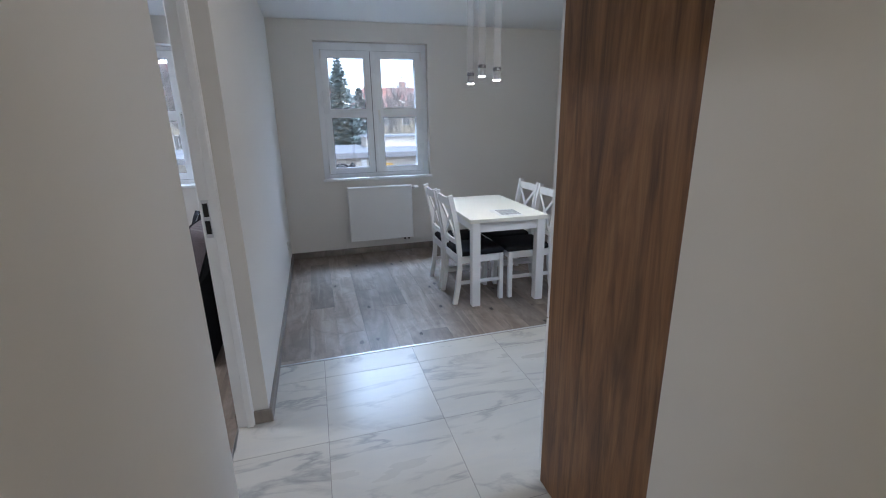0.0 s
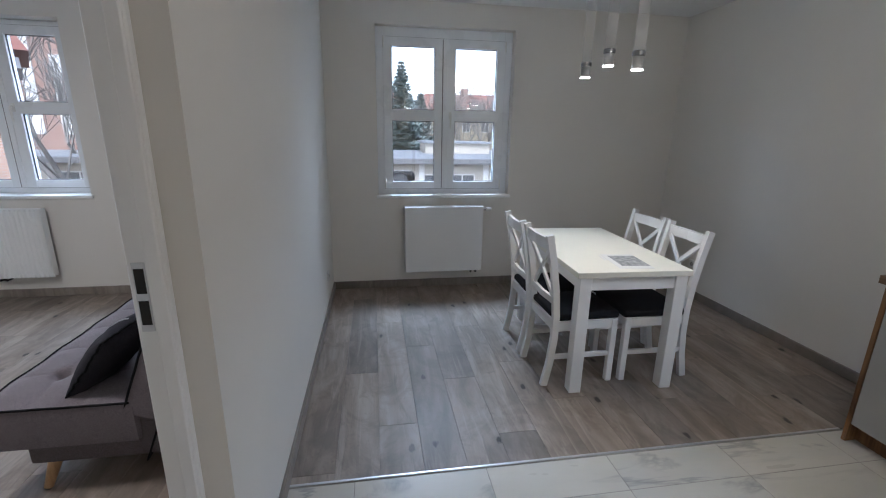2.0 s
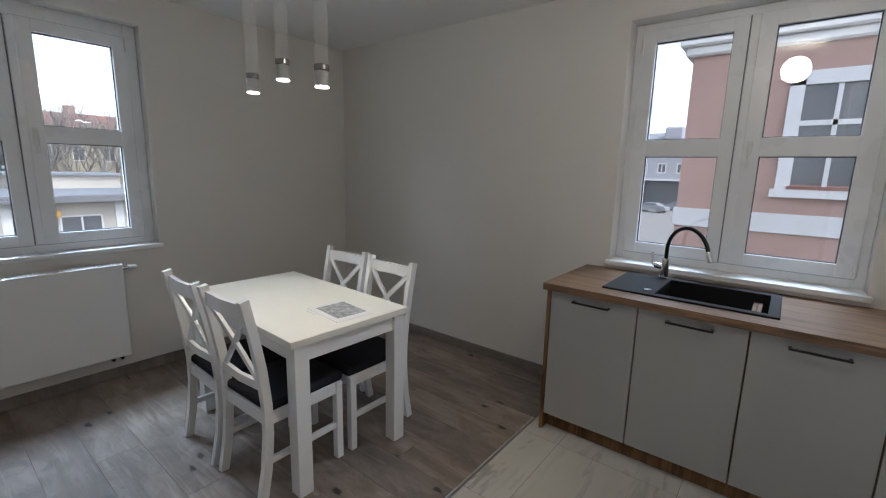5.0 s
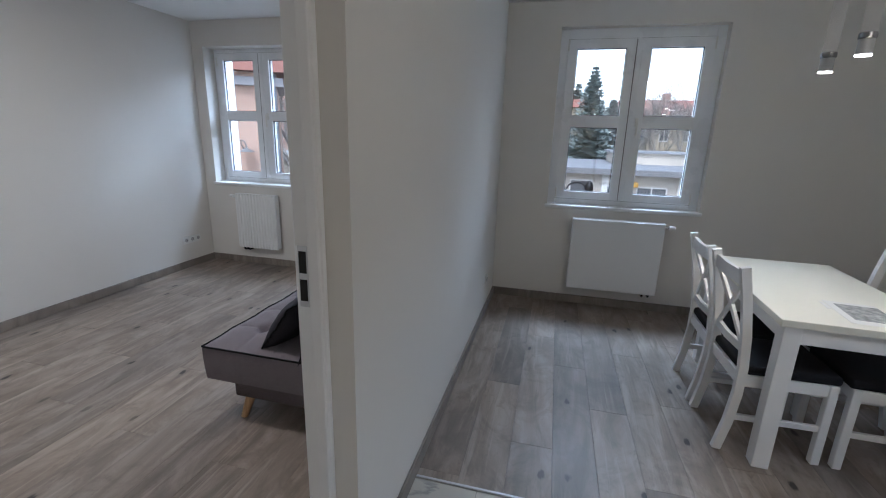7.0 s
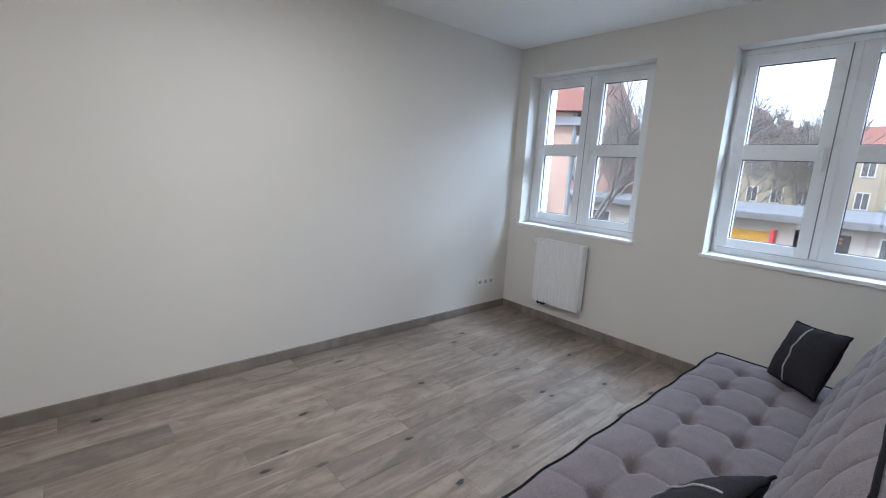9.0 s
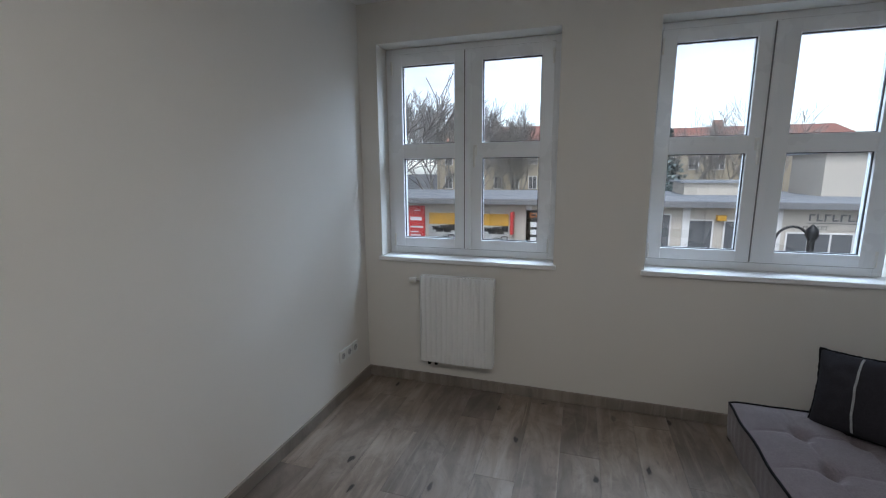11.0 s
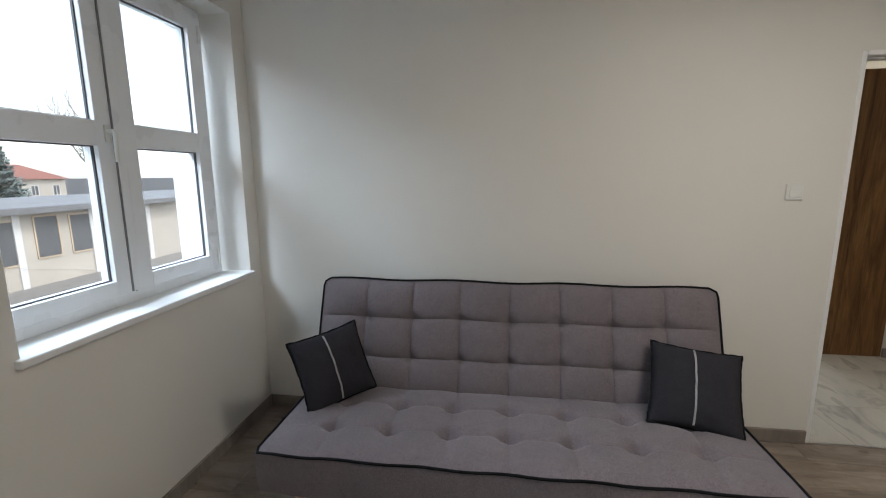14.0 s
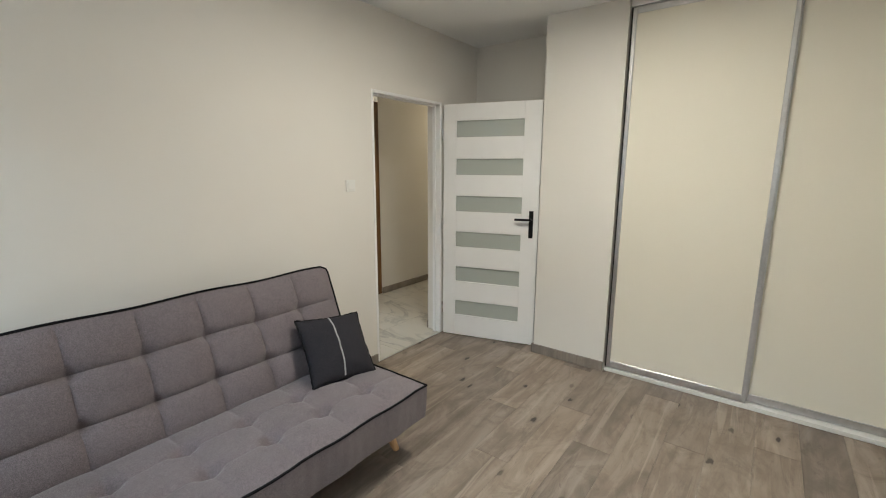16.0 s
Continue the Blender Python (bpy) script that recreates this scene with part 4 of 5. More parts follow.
rim = skirted(bm, grid, lambda c: c - bnor * BTH, lambda c: Vector((0, -1, 0)) if c.y < BY_0 + 0.036 and c.z < 0.925 else Vector((0, 1, 0)) if c.y > BY_1 - 0.036 and c.z < 0.925 else bdir * (1 if c.z > 0.6 else -1))
back = part("backrest", bm, M["sofa"], sofa, "button-tufted grey backrest", smooth=True, angle=60)
part("piping", tube(bmesh.new(), [c + bnor * 0.001 for c in rim[::3]] + [rim[0] + bnor * 0.001], 0.0055, 6, False), M["piping"], back, "black piping")
rb = [c - bnor * (BTH + 0.001) for c in rim]
part("piping", tube(bmesh.new(), rb[::4] + [rb[0]], 0.006, 6, False), M["piping"], back, "black piping")
bm = bmesh.new()
sweep(bm, [b0 - bnor * (BTH + 0.004) + Vector((0, (BY_0 + BY_1) / 2, 0)) + bdir * s for s in (-0.22, 0.0, BT - 0.015)], BY_1 - BY_0 - 0.02, 0.006, (0, 1, 0))
part("back_cover", bm, M["piping"], back, "black cloth back cover")
part("lower_cover", box(-0.835, BY_0 + 0.01, 0.02, -0.822, BY_1 - 0.01, 0.60, 0.004), M["piping"], back, "black cloth hanging behind the base")
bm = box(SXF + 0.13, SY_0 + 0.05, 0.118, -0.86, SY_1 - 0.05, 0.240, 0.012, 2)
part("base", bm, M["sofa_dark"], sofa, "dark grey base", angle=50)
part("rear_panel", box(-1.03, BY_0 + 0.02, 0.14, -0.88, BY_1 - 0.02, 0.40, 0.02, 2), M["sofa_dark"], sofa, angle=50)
for x, y, ax, ay in ((SXF + 0.205, SY_0 + 0.085, -0.030, -0.035), (SXF + 0.205, SY_1 - 0.095, -0.030, 0.035), (-0.93, SY_0 + 0.085, 0.03, -0.035), (-0.93, SY_1 - 0.095, 0.03, 0.035)):
    part("leg", tube(bmesh.new(), [(x, y, 0.120), (x + ax, y + ay, 0.0)], [0.027, 0.017], 14), M["beech"], sofa, "turned beech leg", angle=40)


def cushion(m, size):
    c = thing("cushion", "charcoal square cushion with a pale ribbon", "cushion", m, "cushions on the sofa")
    n, s = 28, size / 2
    bm = bmesh.new()
    top, bot = {}, {}
    for i in range(n + 1):
        for j in range(n + 1):
            u, v = 2 * i / n - 1, 2 * j / n - 1
            k = 1 - 0.07 * (1 - abs(u) ** 2) * abs(v) ** 3
            q = 1 - 0.07 * (1 - abs(v) ** 2) * abs(u) ** 3
            x, y = s * u * q, s * v * k
            t = 0.070 * ((1 - u * u) * (1 - v * v)) ** 0.5 + (0.006 * noise.noise((u * 3, v * 3, size * 9)) + 0.004 * noise.noise((u * 9, v * 5, size * 31))) * (1 - (u * v) ** 2)
            edge = i in (0, n) or j in (0, n)
            top[i, j] = bm.verts.new((x, y, 0 if edge else t))
            bot[i, j] = top[i, j] if edge else bm.verts.new((x, y, -t))
    for i in range(n):
        for j in range(n):
            bm.faces.new((top[i, j], top[i + 1, j], top[i + 1, j + 1], top[i, j + 1]))
            f = (bot[i, j], bot[i, j + 1], bot[i + 1, j + 1], bot[i + 1, j])
            if len(set(f)) == 4 and not all(v in (top[i, j], top[i + 1, j], top[i + 1, j + 1], top[i, j + 1]) for v in f):
                bm.faces.new(f)
    ring = [top[i, 0].co.copy() for i in range(n)] + [top[n, j].co.copy() for j in range(n)] + [top[i, n].co.copy() for i in range(n, 0, -1)] + [top[0, j].co.copy() for j in range(n, -1, -1)]
    band = [(top[n // 2, j].co.copy(), 0) for j in range(1, n)]
    part("cover", bm, M["cushion"], c, smooth=True)
    ring = [p + Vector((0.003 * noise.noise((i * 0.9, size * 7, 0)), 0.003 * noise.noise((i * 0.9, size * 7, 5)), 0.007 * noise.noise((i * 0.55, size * 7, 9)))) for i, p in enumerate(ring[:-1])]
    ring.append(ring[0])
    part("welt", tube(bmesh.new(), ring, 0.005, 6, False), M["piping"], c, "black welt")
    bm = bmesh.new()
    sweep(bm, [p + Vector((-0.012, 0, 0.0025)) for p, _ in band], 0.0075, 0.003, (1, 0, 0))
    part("ribbon", bm, M["stripe"], c, "pale grey ribbon")
    return c



def leaning(centre, normal, roll):
    """Pose of a cushion with its face along normal and its top edge turned by roll degrees."""
    n = Vector(normal).normalized()
    r = Vector((0, 0, 1)).cross(n).normalized()
    u = n.cross(r)
    return Matrix.Translation(centre) @ Matrix((r, u, n)).transposed().to_4x4() @ pose(0, 0, 0, 0, 0, roll)


cushion(leaning((-1.175, 4.728, 0.585), (-0.68, -0.62, 0.40), 8), 0.345)
cushion(leaning((-1.150, 3.105, 0.566), (-0.76, 0.10, 0.63), -6), 0.365)


# ---------------------------------------------------------------- added housings for the unseen ceiling lamps
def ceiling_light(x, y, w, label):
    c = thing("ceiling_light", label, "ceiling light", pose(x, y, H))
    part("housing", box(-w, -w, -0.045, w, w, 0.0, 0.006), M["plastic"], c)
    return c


ceiling_light(0.2, -0.7, 0.20, "flat white housing added over the unseen hall lamp")
ceiling_light(1.45, 1.85, 0.20, "flat white housing added over the unseen kitchen lamp")
ceiling_light(-2.2, 2.75, 0.20, "flat white housing added over the unseen bedroom lamp")

# ---------------------------------------------------------------- outdoors
GZ = -4.1
M["asphalt"] = plain("asphalt", (0.055, 0.055, 0.057), 0.85, 0.25, 3.0, 0.4, 60.0)
M["paving"] = plain("concrete_paving", (0.22, 0.21, 0.195), 0.85, 0.12, 2.0, 0.3, 40.0)
M["render_cream"] = plain("cream_render", (0.46, 0.42, 0.36), 0.85, 0.08, 0.7, 0.2, 30.0)
M["render_yellow"] = plain("ochre_render", (0.40, 0.345, 0.255), 0.85, 0.10, 0.5, 0.2, 20.0)
M["render_pink"] = plain("pink_render", (0.42, 0.27, 0.225), 0.85, 0.08, 0.6, 0.2, 20.0)
M["render_grey"] = plain("grey_render", (0.38, 0.375, 0.39), 0.85, 0.08, 0.5, 0.2, 20.0)
M["trim_white"] = plain("white_trim", (0.66, 0.65, 0.63), 0.7, 0.05, 2.0, 0.1)
M["felt"] = plain("grey_roof_felt", (0.235, 0.25, 0.27), 0.75, 0.18, 0.8, 0.3, 12.0)
M["fascia"] = plain("dark_fascia", (0.16, 0.16, 0.165), 0.6, 0.1, 2.0, 0.0)
# Outdoor glass lightened, with haze put into the colour.
M["pane_dark"] = mat("dark_window", (0.11, 0.115, 0.12), 0.2)
M["lumber"] = plain("pale_window_frame", (0.55, 0.43, 0.30), 0.6, 0.08, 4.0, 0.0)
M["yellow"] = plain("yellow_poster", (0.55, 0.30, 0.03), 0.5, 0.1, 1.5, 0.0)
M["poster"] = plain("grey_poster", (0.42, 0.42, 0.41), 0.5, 0.25, 1.5, 0.0)
M["red"] = plain("red_sign", (0.52, 0.03, 0.03), 0.45, 0.05, 2.0, 0.0)
M["signblack"] = plain("black_sign", (0.02, 0.02, 0.022), 0.4, 0.2, 2.0, 0.0)
M["orange"] = mat("orange_letters", (0.60, 0.20, 0.06), 0.5)
M["signwhite"] = mat("white_letters", (0.7, 0.7, 0.7), 0.5)
M["signgrey"] = mat("grey_letters", (0.10, 0.10, 0.105), 0.5)
# Grey-brown bark, lightened so its colour carries some haze.
M["bark"] = plain("grey_brown_bark", (0.24, 0.225, 0.21), 0.9, 0.3, 4.0, 0.3, 25.0)
M["silver"] = plain("silver_car_paint", (0.45, 0.46, 0.48), 0.25, 0.03, 1.0, 0.0, metal=0.6)
M["rubber"] = mat("tyre_rubber", (0.02, 0.02, 0.02), 0.8)
# Needles lifted towards pale grey: haze painted into their colour.
M["needles"] = plain("hazed_spruce_needles", (0.175, 0.22, 0.215), 0.8, 0.35, 3.0, 0.0)


def brick_mat(name, a, b, mortar, scale):
    m = mat(name, a, 0.85)
    n = Nodes(m)
    geo = n.t.nodes.new("ShaderNodeNewGeometry")
    sep = n.add("ShaderNodeSeparateXYZ", Vector=geo.outputs["Position"])
    sm = n.add("ShaderNodeMath")
    n.link(sep.outputs["X"], sm.inputs[0])
    n.link(sep.outputs["Y"], sm.inputs[1])
    cv = n.add("ShaderNodeCombineXYZ", X=sm.outputs[0], Y=sep.outputs["Z"])
    br = n.add("ShaderNodeTexBrick", Vector=cv.outputs[0], Scale=scale)
    br.inputs["Color1"].default_value = (*a, 1)
    br.inputs["Color2"].default_value = (*b, 1)
    br.inputs["Mortar"].default_value = (*mortar, 1)
    br.inputs["Mortar Size"].default_value = 0.012
    br.inputs["Brick Width"].default_value = 0.26
    br.inputs["Row Height"].default_value = 0.077
    big = n.noise(n.coords((1, 1, 1)), 0.8, 4.0)
    n.color(n.mix(n.ramp(big, [(0.4, (0, 0, 0)), (0.8, (0.5, 0.5, 0.5))]), br.outputs["Color"], tuple(k * 0.6 for k in a)))
    return m


M["brick"] = brick_mat("orange_brick", (0.60, 0.375, 0.275), (0.55, 0.335, 0.24), (0.52, 0.43, 0.37), 1.0)
M["church"] = brick_mat("brown_brick", (0.34, 0.185, 0.145), (0.29, 0.16, 0.125), (0.30, 0.25, 0.21), 1.0)


def roof_mat():
    m = mat("red_roof_tiles", (0.34, 0.10, 0.06), 0.8)
    n = Nodes(m)
    w = n.add("ShaderNodeTexWave", Vector=n.coords((1, 1, 1)), Scale=9.0, Distortion=0.4)
    big = n.noise(n.coords((1, 1, 1)), 1.2, 5.0)
    # Tile reds dulled to put haze into the colour.
    c = n.ramp(big, [(0.3, (0.24, 0.100, 0.080)), (0.7, (0.32, 0.145, 0.110))])
    n.color(n.mix(n.ramp(w.outputs["Fac"], [(0.0, (0.35, 0.35, 0.35)), (0.35, (0, 0, 0))]), c, (0.15, 0.075, 0.06)))
    return m


M["tiles"] = roof_mat()

bm = bmesh.new()
r = bmesh.ops.create_grid(bm, x_segments=2, y_segments=2, size=900)
for v in bm.verts:
    v.co.z = GZ
struct("ground", bm, M["asphalt"], "grey asphalt street and yard", "ground")
struct("pavement", box(-40, 24.2, GZ, 45, 26.98, GZ + 0.14, 0.02), M["paving"], "concrete pavement in front of the shops", "pavement")
struct("pavement_square", box(20, -30, GZ, 84.6, 22, GZ + 0.06, 0.01), M["paving"], "pale paved square before the far building", "pavement")
struct("house_wall_below", box(-4.1, HALL_S - 0.15, GZ, 3.3, YO, -0.302), M["trim_white"], "white facade below the flat", "wall")


def front_window(parent, x0, x1, z0, z1, y, posts=1, frame="trim_white", pane="pane_dark"):
    """Shop or house window in a wall facing -y."""
    w = part("window", box(x0, y - 0.03, z0, x1, y + 0.05, z1), M[pane], parent, "dark window glass")
    bm = bmesh.new()
    t = 0.07
    for k in range(posts + 2):
        x = x0 + (x1 - x0) * k / (posts + 1)
        bx(bm, x - t / 2, y - 0.06, z0, x + t / 2, y - 0.005, z1)
    bx(bm, x0, y - 0.058, z0 - t / 2, x1, y - 0.006, z0 + t / 2)
    bx(bm, x0, y - 0.058, z1 - t / 2, x1, y - 0.006, z1 + t / 2)
    part("window_frame", bm, M[frame], w)
    return w


SHY = 27.0
shop = thing("shop_building", "long low cream shop building with a grey flat roof", "building", pose(0, 0, 0))
part("wall", box(-26, SHY, GZ, 42, SHY + 9.5, -0.12), M["render_cream"], shop)
bm = box(-26.4, SHY - 0.55, -0.14, 42.4, SHY + 9.8, 0.02)
for v in bm.verts:
    v.co.z += 0.05 * (v.co.y - SHY) / 9 
part("roof", bm, M["felt"], shop, "grey felt roof")
part("fascia", box(-26.42, SHY - 0.60, -0.30, 42.42, SHY - 0.55, -0.02), M["fascia"], shop)
for i in range(17):
    x = -24.5 + i * 3.9
    part("pilaster", box(x - 0.16, SHY - 0.09, GZ, x + 0.16, SHY - 0.004, -0.30), M["trim_white"], shop)
for x0, x1, z0, z1, p, fr in ((-2.35, -0.35, -2.45, -0.62, 1, "trim_white"), (0.95, 2.1, -2.45, -0.70, 0, "trim_white"), (2.75, 4.0, -2.6, -0.95, 0, "trim_white"), (4.5, 6.0, -2.6, -0.95, 1, "trim_white"), (7.1, 9.7, -2.7, -1.45, 2, "trim_white"),
                              (10.7, 12.7, -2.75, -0.62, 1, "lumber"), (13.6, 14.6, -2.75, -0.62, 0, "lumber"), (15.3, 16.5, -2.6, -0.5, 0, "lumber"), (17.1, 18.5, -2.6, -0.55, 0, "lumber"), (20.2, 22.4, -2.6, -0.6, 1, "lumber"), (-16.5, -14.2, -2.8, -0.8, 1, "trim_white"), (-20.5, -18.2, -2.8, -0.8, 1, "trim_white")):
    front_window(shop, x0, x1, z0, z1, SHY, p, fr)
for x0, x1 in ((-10.9, -9.0), (-7.75, -6.1)):
    w = part("poster", box(x0, SHY - 0.05, -2.9, x1, SHY + 0.02, -0.85), M["poster"], shop, "shop window poster in yellow and grey")
    part("yellow_field", box(x0 + 0.02, SHY - 0.06, -1.55, x1 - 0.02, SHY - 0.051, -0.87), M["yellow"], w)
    bm = bmesh.new()
    for k in range(5):
        cx, cz = x0 + 0.45 + 0.24 * k, -1.75 - 0.13 * (k % 2)
        bx(bm, cx - 0.22, SHY - 0.075, cz - 0.14, cx + 0.2, SHY - 0.061, cz + 0.09 + 0.03 * k, 0.01)
    part("printed_shape", bm, M["signblack"], w)
    bm = bmesh.new()
    for k in range(3):
        tube(bm, [(x0 + 0.5 + 0.45 * k + 0.2 * math.cos(a), SHY - 0.065, -2.45 + 0.1 * k + 0.1 * math.sin(a)) for a in (i * math.pi / 8 for i in range(17))], 0.03, 6, False)
    part("printed_ring", bm, M["signblack"], w)
w = part("red_sign", box(-12.15, SHY - 0.10, -3.2, -11.15, SHY - 0.005, -0.48), M["red"], shop, "red vertical shop sign")
bm = bmesh.new()
for z, a, b, h in ((-0.75, 0.35, 0.75, 0.05), (-1.25, 0.08, 0.82, 0.22), (-1.75, 0.08, 0.9, 0.10), (-2.05, 0.08, 0.6, 0.08), (-2.25, 0.08, 0.75, 0.08)):
    bx(bm, -12.15 + a, SHY - 0.112, z - h / 2, -12.15 + b, SHY - 0.101, z + h / 2)
part("lettering", bm, M["signwhite"], w)
part("blade_sign", box(-5.95, SHY - 0.65, -1.95, -5.80, SHY - 0.02, -0.72, 0.01), M["red"], shop, "red projecting sign")
w = part("dark_sign", box(-5.15, SHY - 0.09, -3.0, -3.25, SHY - 0.004, -0.62), M["signblack"], shop, "black panel with orange letters")
bm = bmesh.new()
for k, (a, b) in enumerate(((0.0, 0.30), (0.35, 0.65), (0.70, 0.76), (0.82, 1.12), (1.17, 1.45))):
    for zz in (-0.98, -0.80):
        bx(bm, -4.95 + a, SHY - 0.105, zz - 0.035, -4.95 + b, SHY - 0.091, zz + 0.035)
    bx(bm, -4.95 + a, SHY - 0.105, -0.945, -4.95 + a + 0.06, SHY - 0.091, -0.835)
part("lettering", bm, M["orange"], w)
bm = bmesh.new()
for i in range(2):
    for j in range(3):
        bx(bm, -4.9 + i * 0.5, SHY - 0.10, -1.55 - j * 0.42, -4.55 + i * 0.5, SHY - 0.091, -1.28 - j * 0.42, 0.01)
part("pictogram", bm, M["signwhite"], w)


def words(text, x, y, z, size, material, parent):
    cu = bpy.data.curves.new("words", "FONT")
    cu.body, cu.size, cu.extrude = text, size, 0.01
    tmp = bpy.data.objects.new("words", cu)
    scene.collection.objects.link(tmp)
    me = bpy.data.meshes.new_from_object(tmp.evaluated_get(bpy.context.evaluated_depsgraph_get()))
    bpy.data.objects.remove(tmp)
    me.materials.clear()
    me.materials.append(material)
    ob = new("lettering", me)
    ob.parent = parent
    ob.matrix_basis = pose(x, y, z, 90, 0, 0)
    return ob


words("części", -4.85, SHY - 0.095, -2.85, 0.30, M["signwhite"], w)
w = part("sign_board", box(7.6, SHY - 0.03, -1.30, 12.0, SHY - 0.005, -0.40), M["render_cream"], shop)
bm = bmesh.new()
for k in range(10):
    x = 7.9 + k * 0.30
    bx(bm, x, SHY - 0.05, -0.88, x + 0.07, SHY - 0.03, -0.55)
    bx(bm, x + 0.07, SHY - 0.05, -0.62 - 0.26 * (k % 2), x + 0.23, SHY - 0.03, -0.55 - 0.26 * (k % 2))
bx(bm, 7.8, SHY - 0.045, -0.99, 11.0, SHY - 0.03, -0.96)
part("lettering", bm, M["signgrey"], w, "dark grey sign letters")
words("MARKET", 7.7, SHY - 0.04, -1.27, 0.26, M["signgrey"], w)
words("PAPIER", 9.7, SHY - 0.04, -1.27, 0.26, M["signgrey"], w)
part("lamp_box", box(4.1, SHY - 0.3, -0.95, 4.5, SHY - 0.01, -0.68, 0.02), M["yellow"], shop, "small yellow sign box")
part("downpipe", tube(bmesh.new(), [(10.35, SHY - 0.5, -0.1), (10.35, SHY - 0.12, -0.4), (10.35, SHY - 0.12, GZ)], 0.06, 8), M["felt"], shop)
hutch = thing("roof_block", "cream stair block standing on the flat roof", "building", pose(0, 0, 0))
part("wall", box(10.2, 31.5, 0.05, 15.0, 35.5, 2.35), M["render_cream"], hutch)
part("roof", box(9.9, 31.2, 2.35, 15.3, 35.8, 2.50), M["felt"], hutch)
part("vent", box(12.0, 31.46, 0.35, 13.6, 31.52, 0.75), M["pane_dark"], hutch)
bm = bmesh.new()
for k in range(3):
    tube(bm, [(13.8 + 0.35 * k, 31.2, 0.05), (13.8 + 0.35 * k, 31.2, 1.05)], 0.12, 8)
part("pipe", bm, M["trim_white"], hutch)
annex = thing("roof_block", "low grey roof light on the flat roof", "building", pose(0, 0, 0))
part("wall", box(3.6, 32.0, 0.05, 8.2, 35.5, 0.75), M["render_cream"], annex)
part("roof", box(3.4, 31.8, 0.75, 8.4, 35.7, 0.87), M["felt"], annex)


def house(label, x0, x1, y0, y1, eave, ridge, wall, rows, cols, win=(0.8, 1.2), gable=False, chimney=True):
    """House facing -y: walls, tiled pitched roof, windows with white trim."""
    h = thing("house", label, "house", pose(0, 0, 0))
    part("wall", box(x0, y0, GZ, x1, y1, eave), M[wall], h)
    bm = bmesh.new()
    o = 0.4
    if gable:
        xm = (x0 + x1) / 2
        p = [(x0 - o, y0 - o, eave - 0.3), (x1 + o, y0 - o, eave - 0.3), (xm, y0 - o, ridge), (x0 - o, y1 + o, eave - 0.3), (x1 + o, y1 + o, eave - 0.3), (xm, y1 + o, ridge)]
        q = [(0, 2, 5, 3), (1, 4, 5, 2), (0, 3, 4, 1)]
        g = bmesh.new()
        v = [g.verts.new(c) for c in ((x0, y0, eave), (x1, y0, eave), (xm, y0, ridge - 0.35), (x0, y0 + 0.3, eave), (x1, y0 + 0.3, eave), (xm, y0 + 0.3, ridge - 0.35))]
        for f in ((0, 1, 2), (3, 5, 4), (0, 3, 4, 1), (1, 4, 5, 2), (2, 5, 3, 0)):
            g.faces.new([v[i] for i in f])
        part("gable", g, M[wall], h)
    else:
        ym = (y0 + y1) / 2
        p = [(x0 - o, y0 - o, eave - 0.1), (x1 + o, y0 - o, eave - 0.1), (x0 + 1.5, ym, ridge), (x1 - 1.5, ym, ridge), (x0 - o, y1 + o, eave - 0.1), (x1 + o, y1 + o, eave - 0.1)]
        q = [(0, 1, 3, 2), (4, 2, 3, 5), (0, 2, 4), (1, 5, 3), (0, 4, 5, 1)]
    v = [bm.verts.new(c) for c in p]
    for f in q:
        bm.faces.new([v[i] for i in f])
    rf = part("roof", bm, M["tiles"], h, "red tiled roof")
    if chimney:
        cx = x0 + (x1 - x0) * 0.35
        part("chimney", box(cx - 0.4, (y0 + y1) / 2 - 0.4, eave, cx + 0.4, (y0 + y1) / 2 + 0.4, ridge + 0.7), M["church"], rf)
    for r in range(rows):
        zc = eave - 1.5 - r * 2.6
        for c in range(cols):
            xc = x0 + (x1 - x0) * (c + 0.5) / cols
            w = part("window", box(xc - win[0] / 2, y0 - 0.02, zc - win[1] / 2, xc + win[0] / 2, y0 + 0.02, zc + win[1] / 2), M["pane_dark"], h)
            bm = bmesh.new()
            t = 0.08
            bx(bm, xc - win[0] / 2 - t, y0 - 0.06, zc - win[1] / 2 - t, xc - win[0] / 2, y0 - 0.005, zc + win[1] / 2 + t)
            bx(bm, xc + win[0] / 2, y0 - 0.06, zc - win[1] / 2 - t, xc + win[0] / 2 + t, y0 - 0.005, zc + win[1] / 2 + t)
            bx(bm, xc - win[0] / 2, y0 - 0.06, zc + win[1] / 2, xc + win[0] / 2, y0 - 0.005, zc + win[1] / 2 + t)
            bx(bm, xc - win[0] / 2, y0 - 0.06, zc - win[1] / 2 - t, xc + win[0] / 2, y0 - 0.005, zc - win[1] / 2)
            bx(bm, xc - 0.03, y0 - 0.05, zc - win[1] / 2, xc + 0.03, y0 - 0.021, zc + win[1] / 2)
            part("window_frame", bm, M["trim_white"], w)
    return h


house("ochre house with small windows and a red tiled roof", -17.5, -2.6, 50, 60, 4.4, 6.6, "render_yellow", 3, 8, (0.75, 1.25))
house("ochre gable house with a steep red roof", -18.6, -13.2, 52, 62, 4.8, 9.2, "render_yellow", 2, 3, (0.7, 1.1), True, False)
house("yellow house with a red roof behind the spruce", -2.0, 2.6, 47, 57, 4.6, 7.0, "render_yellow", 3, 2)
house("long ochre house with a low red roof", 5.2, 24.0, 54, 64, 3.7, 6.2, "render_yellow", 3, 8)
house("red-roofed house beyond the shops", 19.5, 26.0, 44, 52, 0.35, 1.9, "church", 1, 4, (0.8, 1.0))
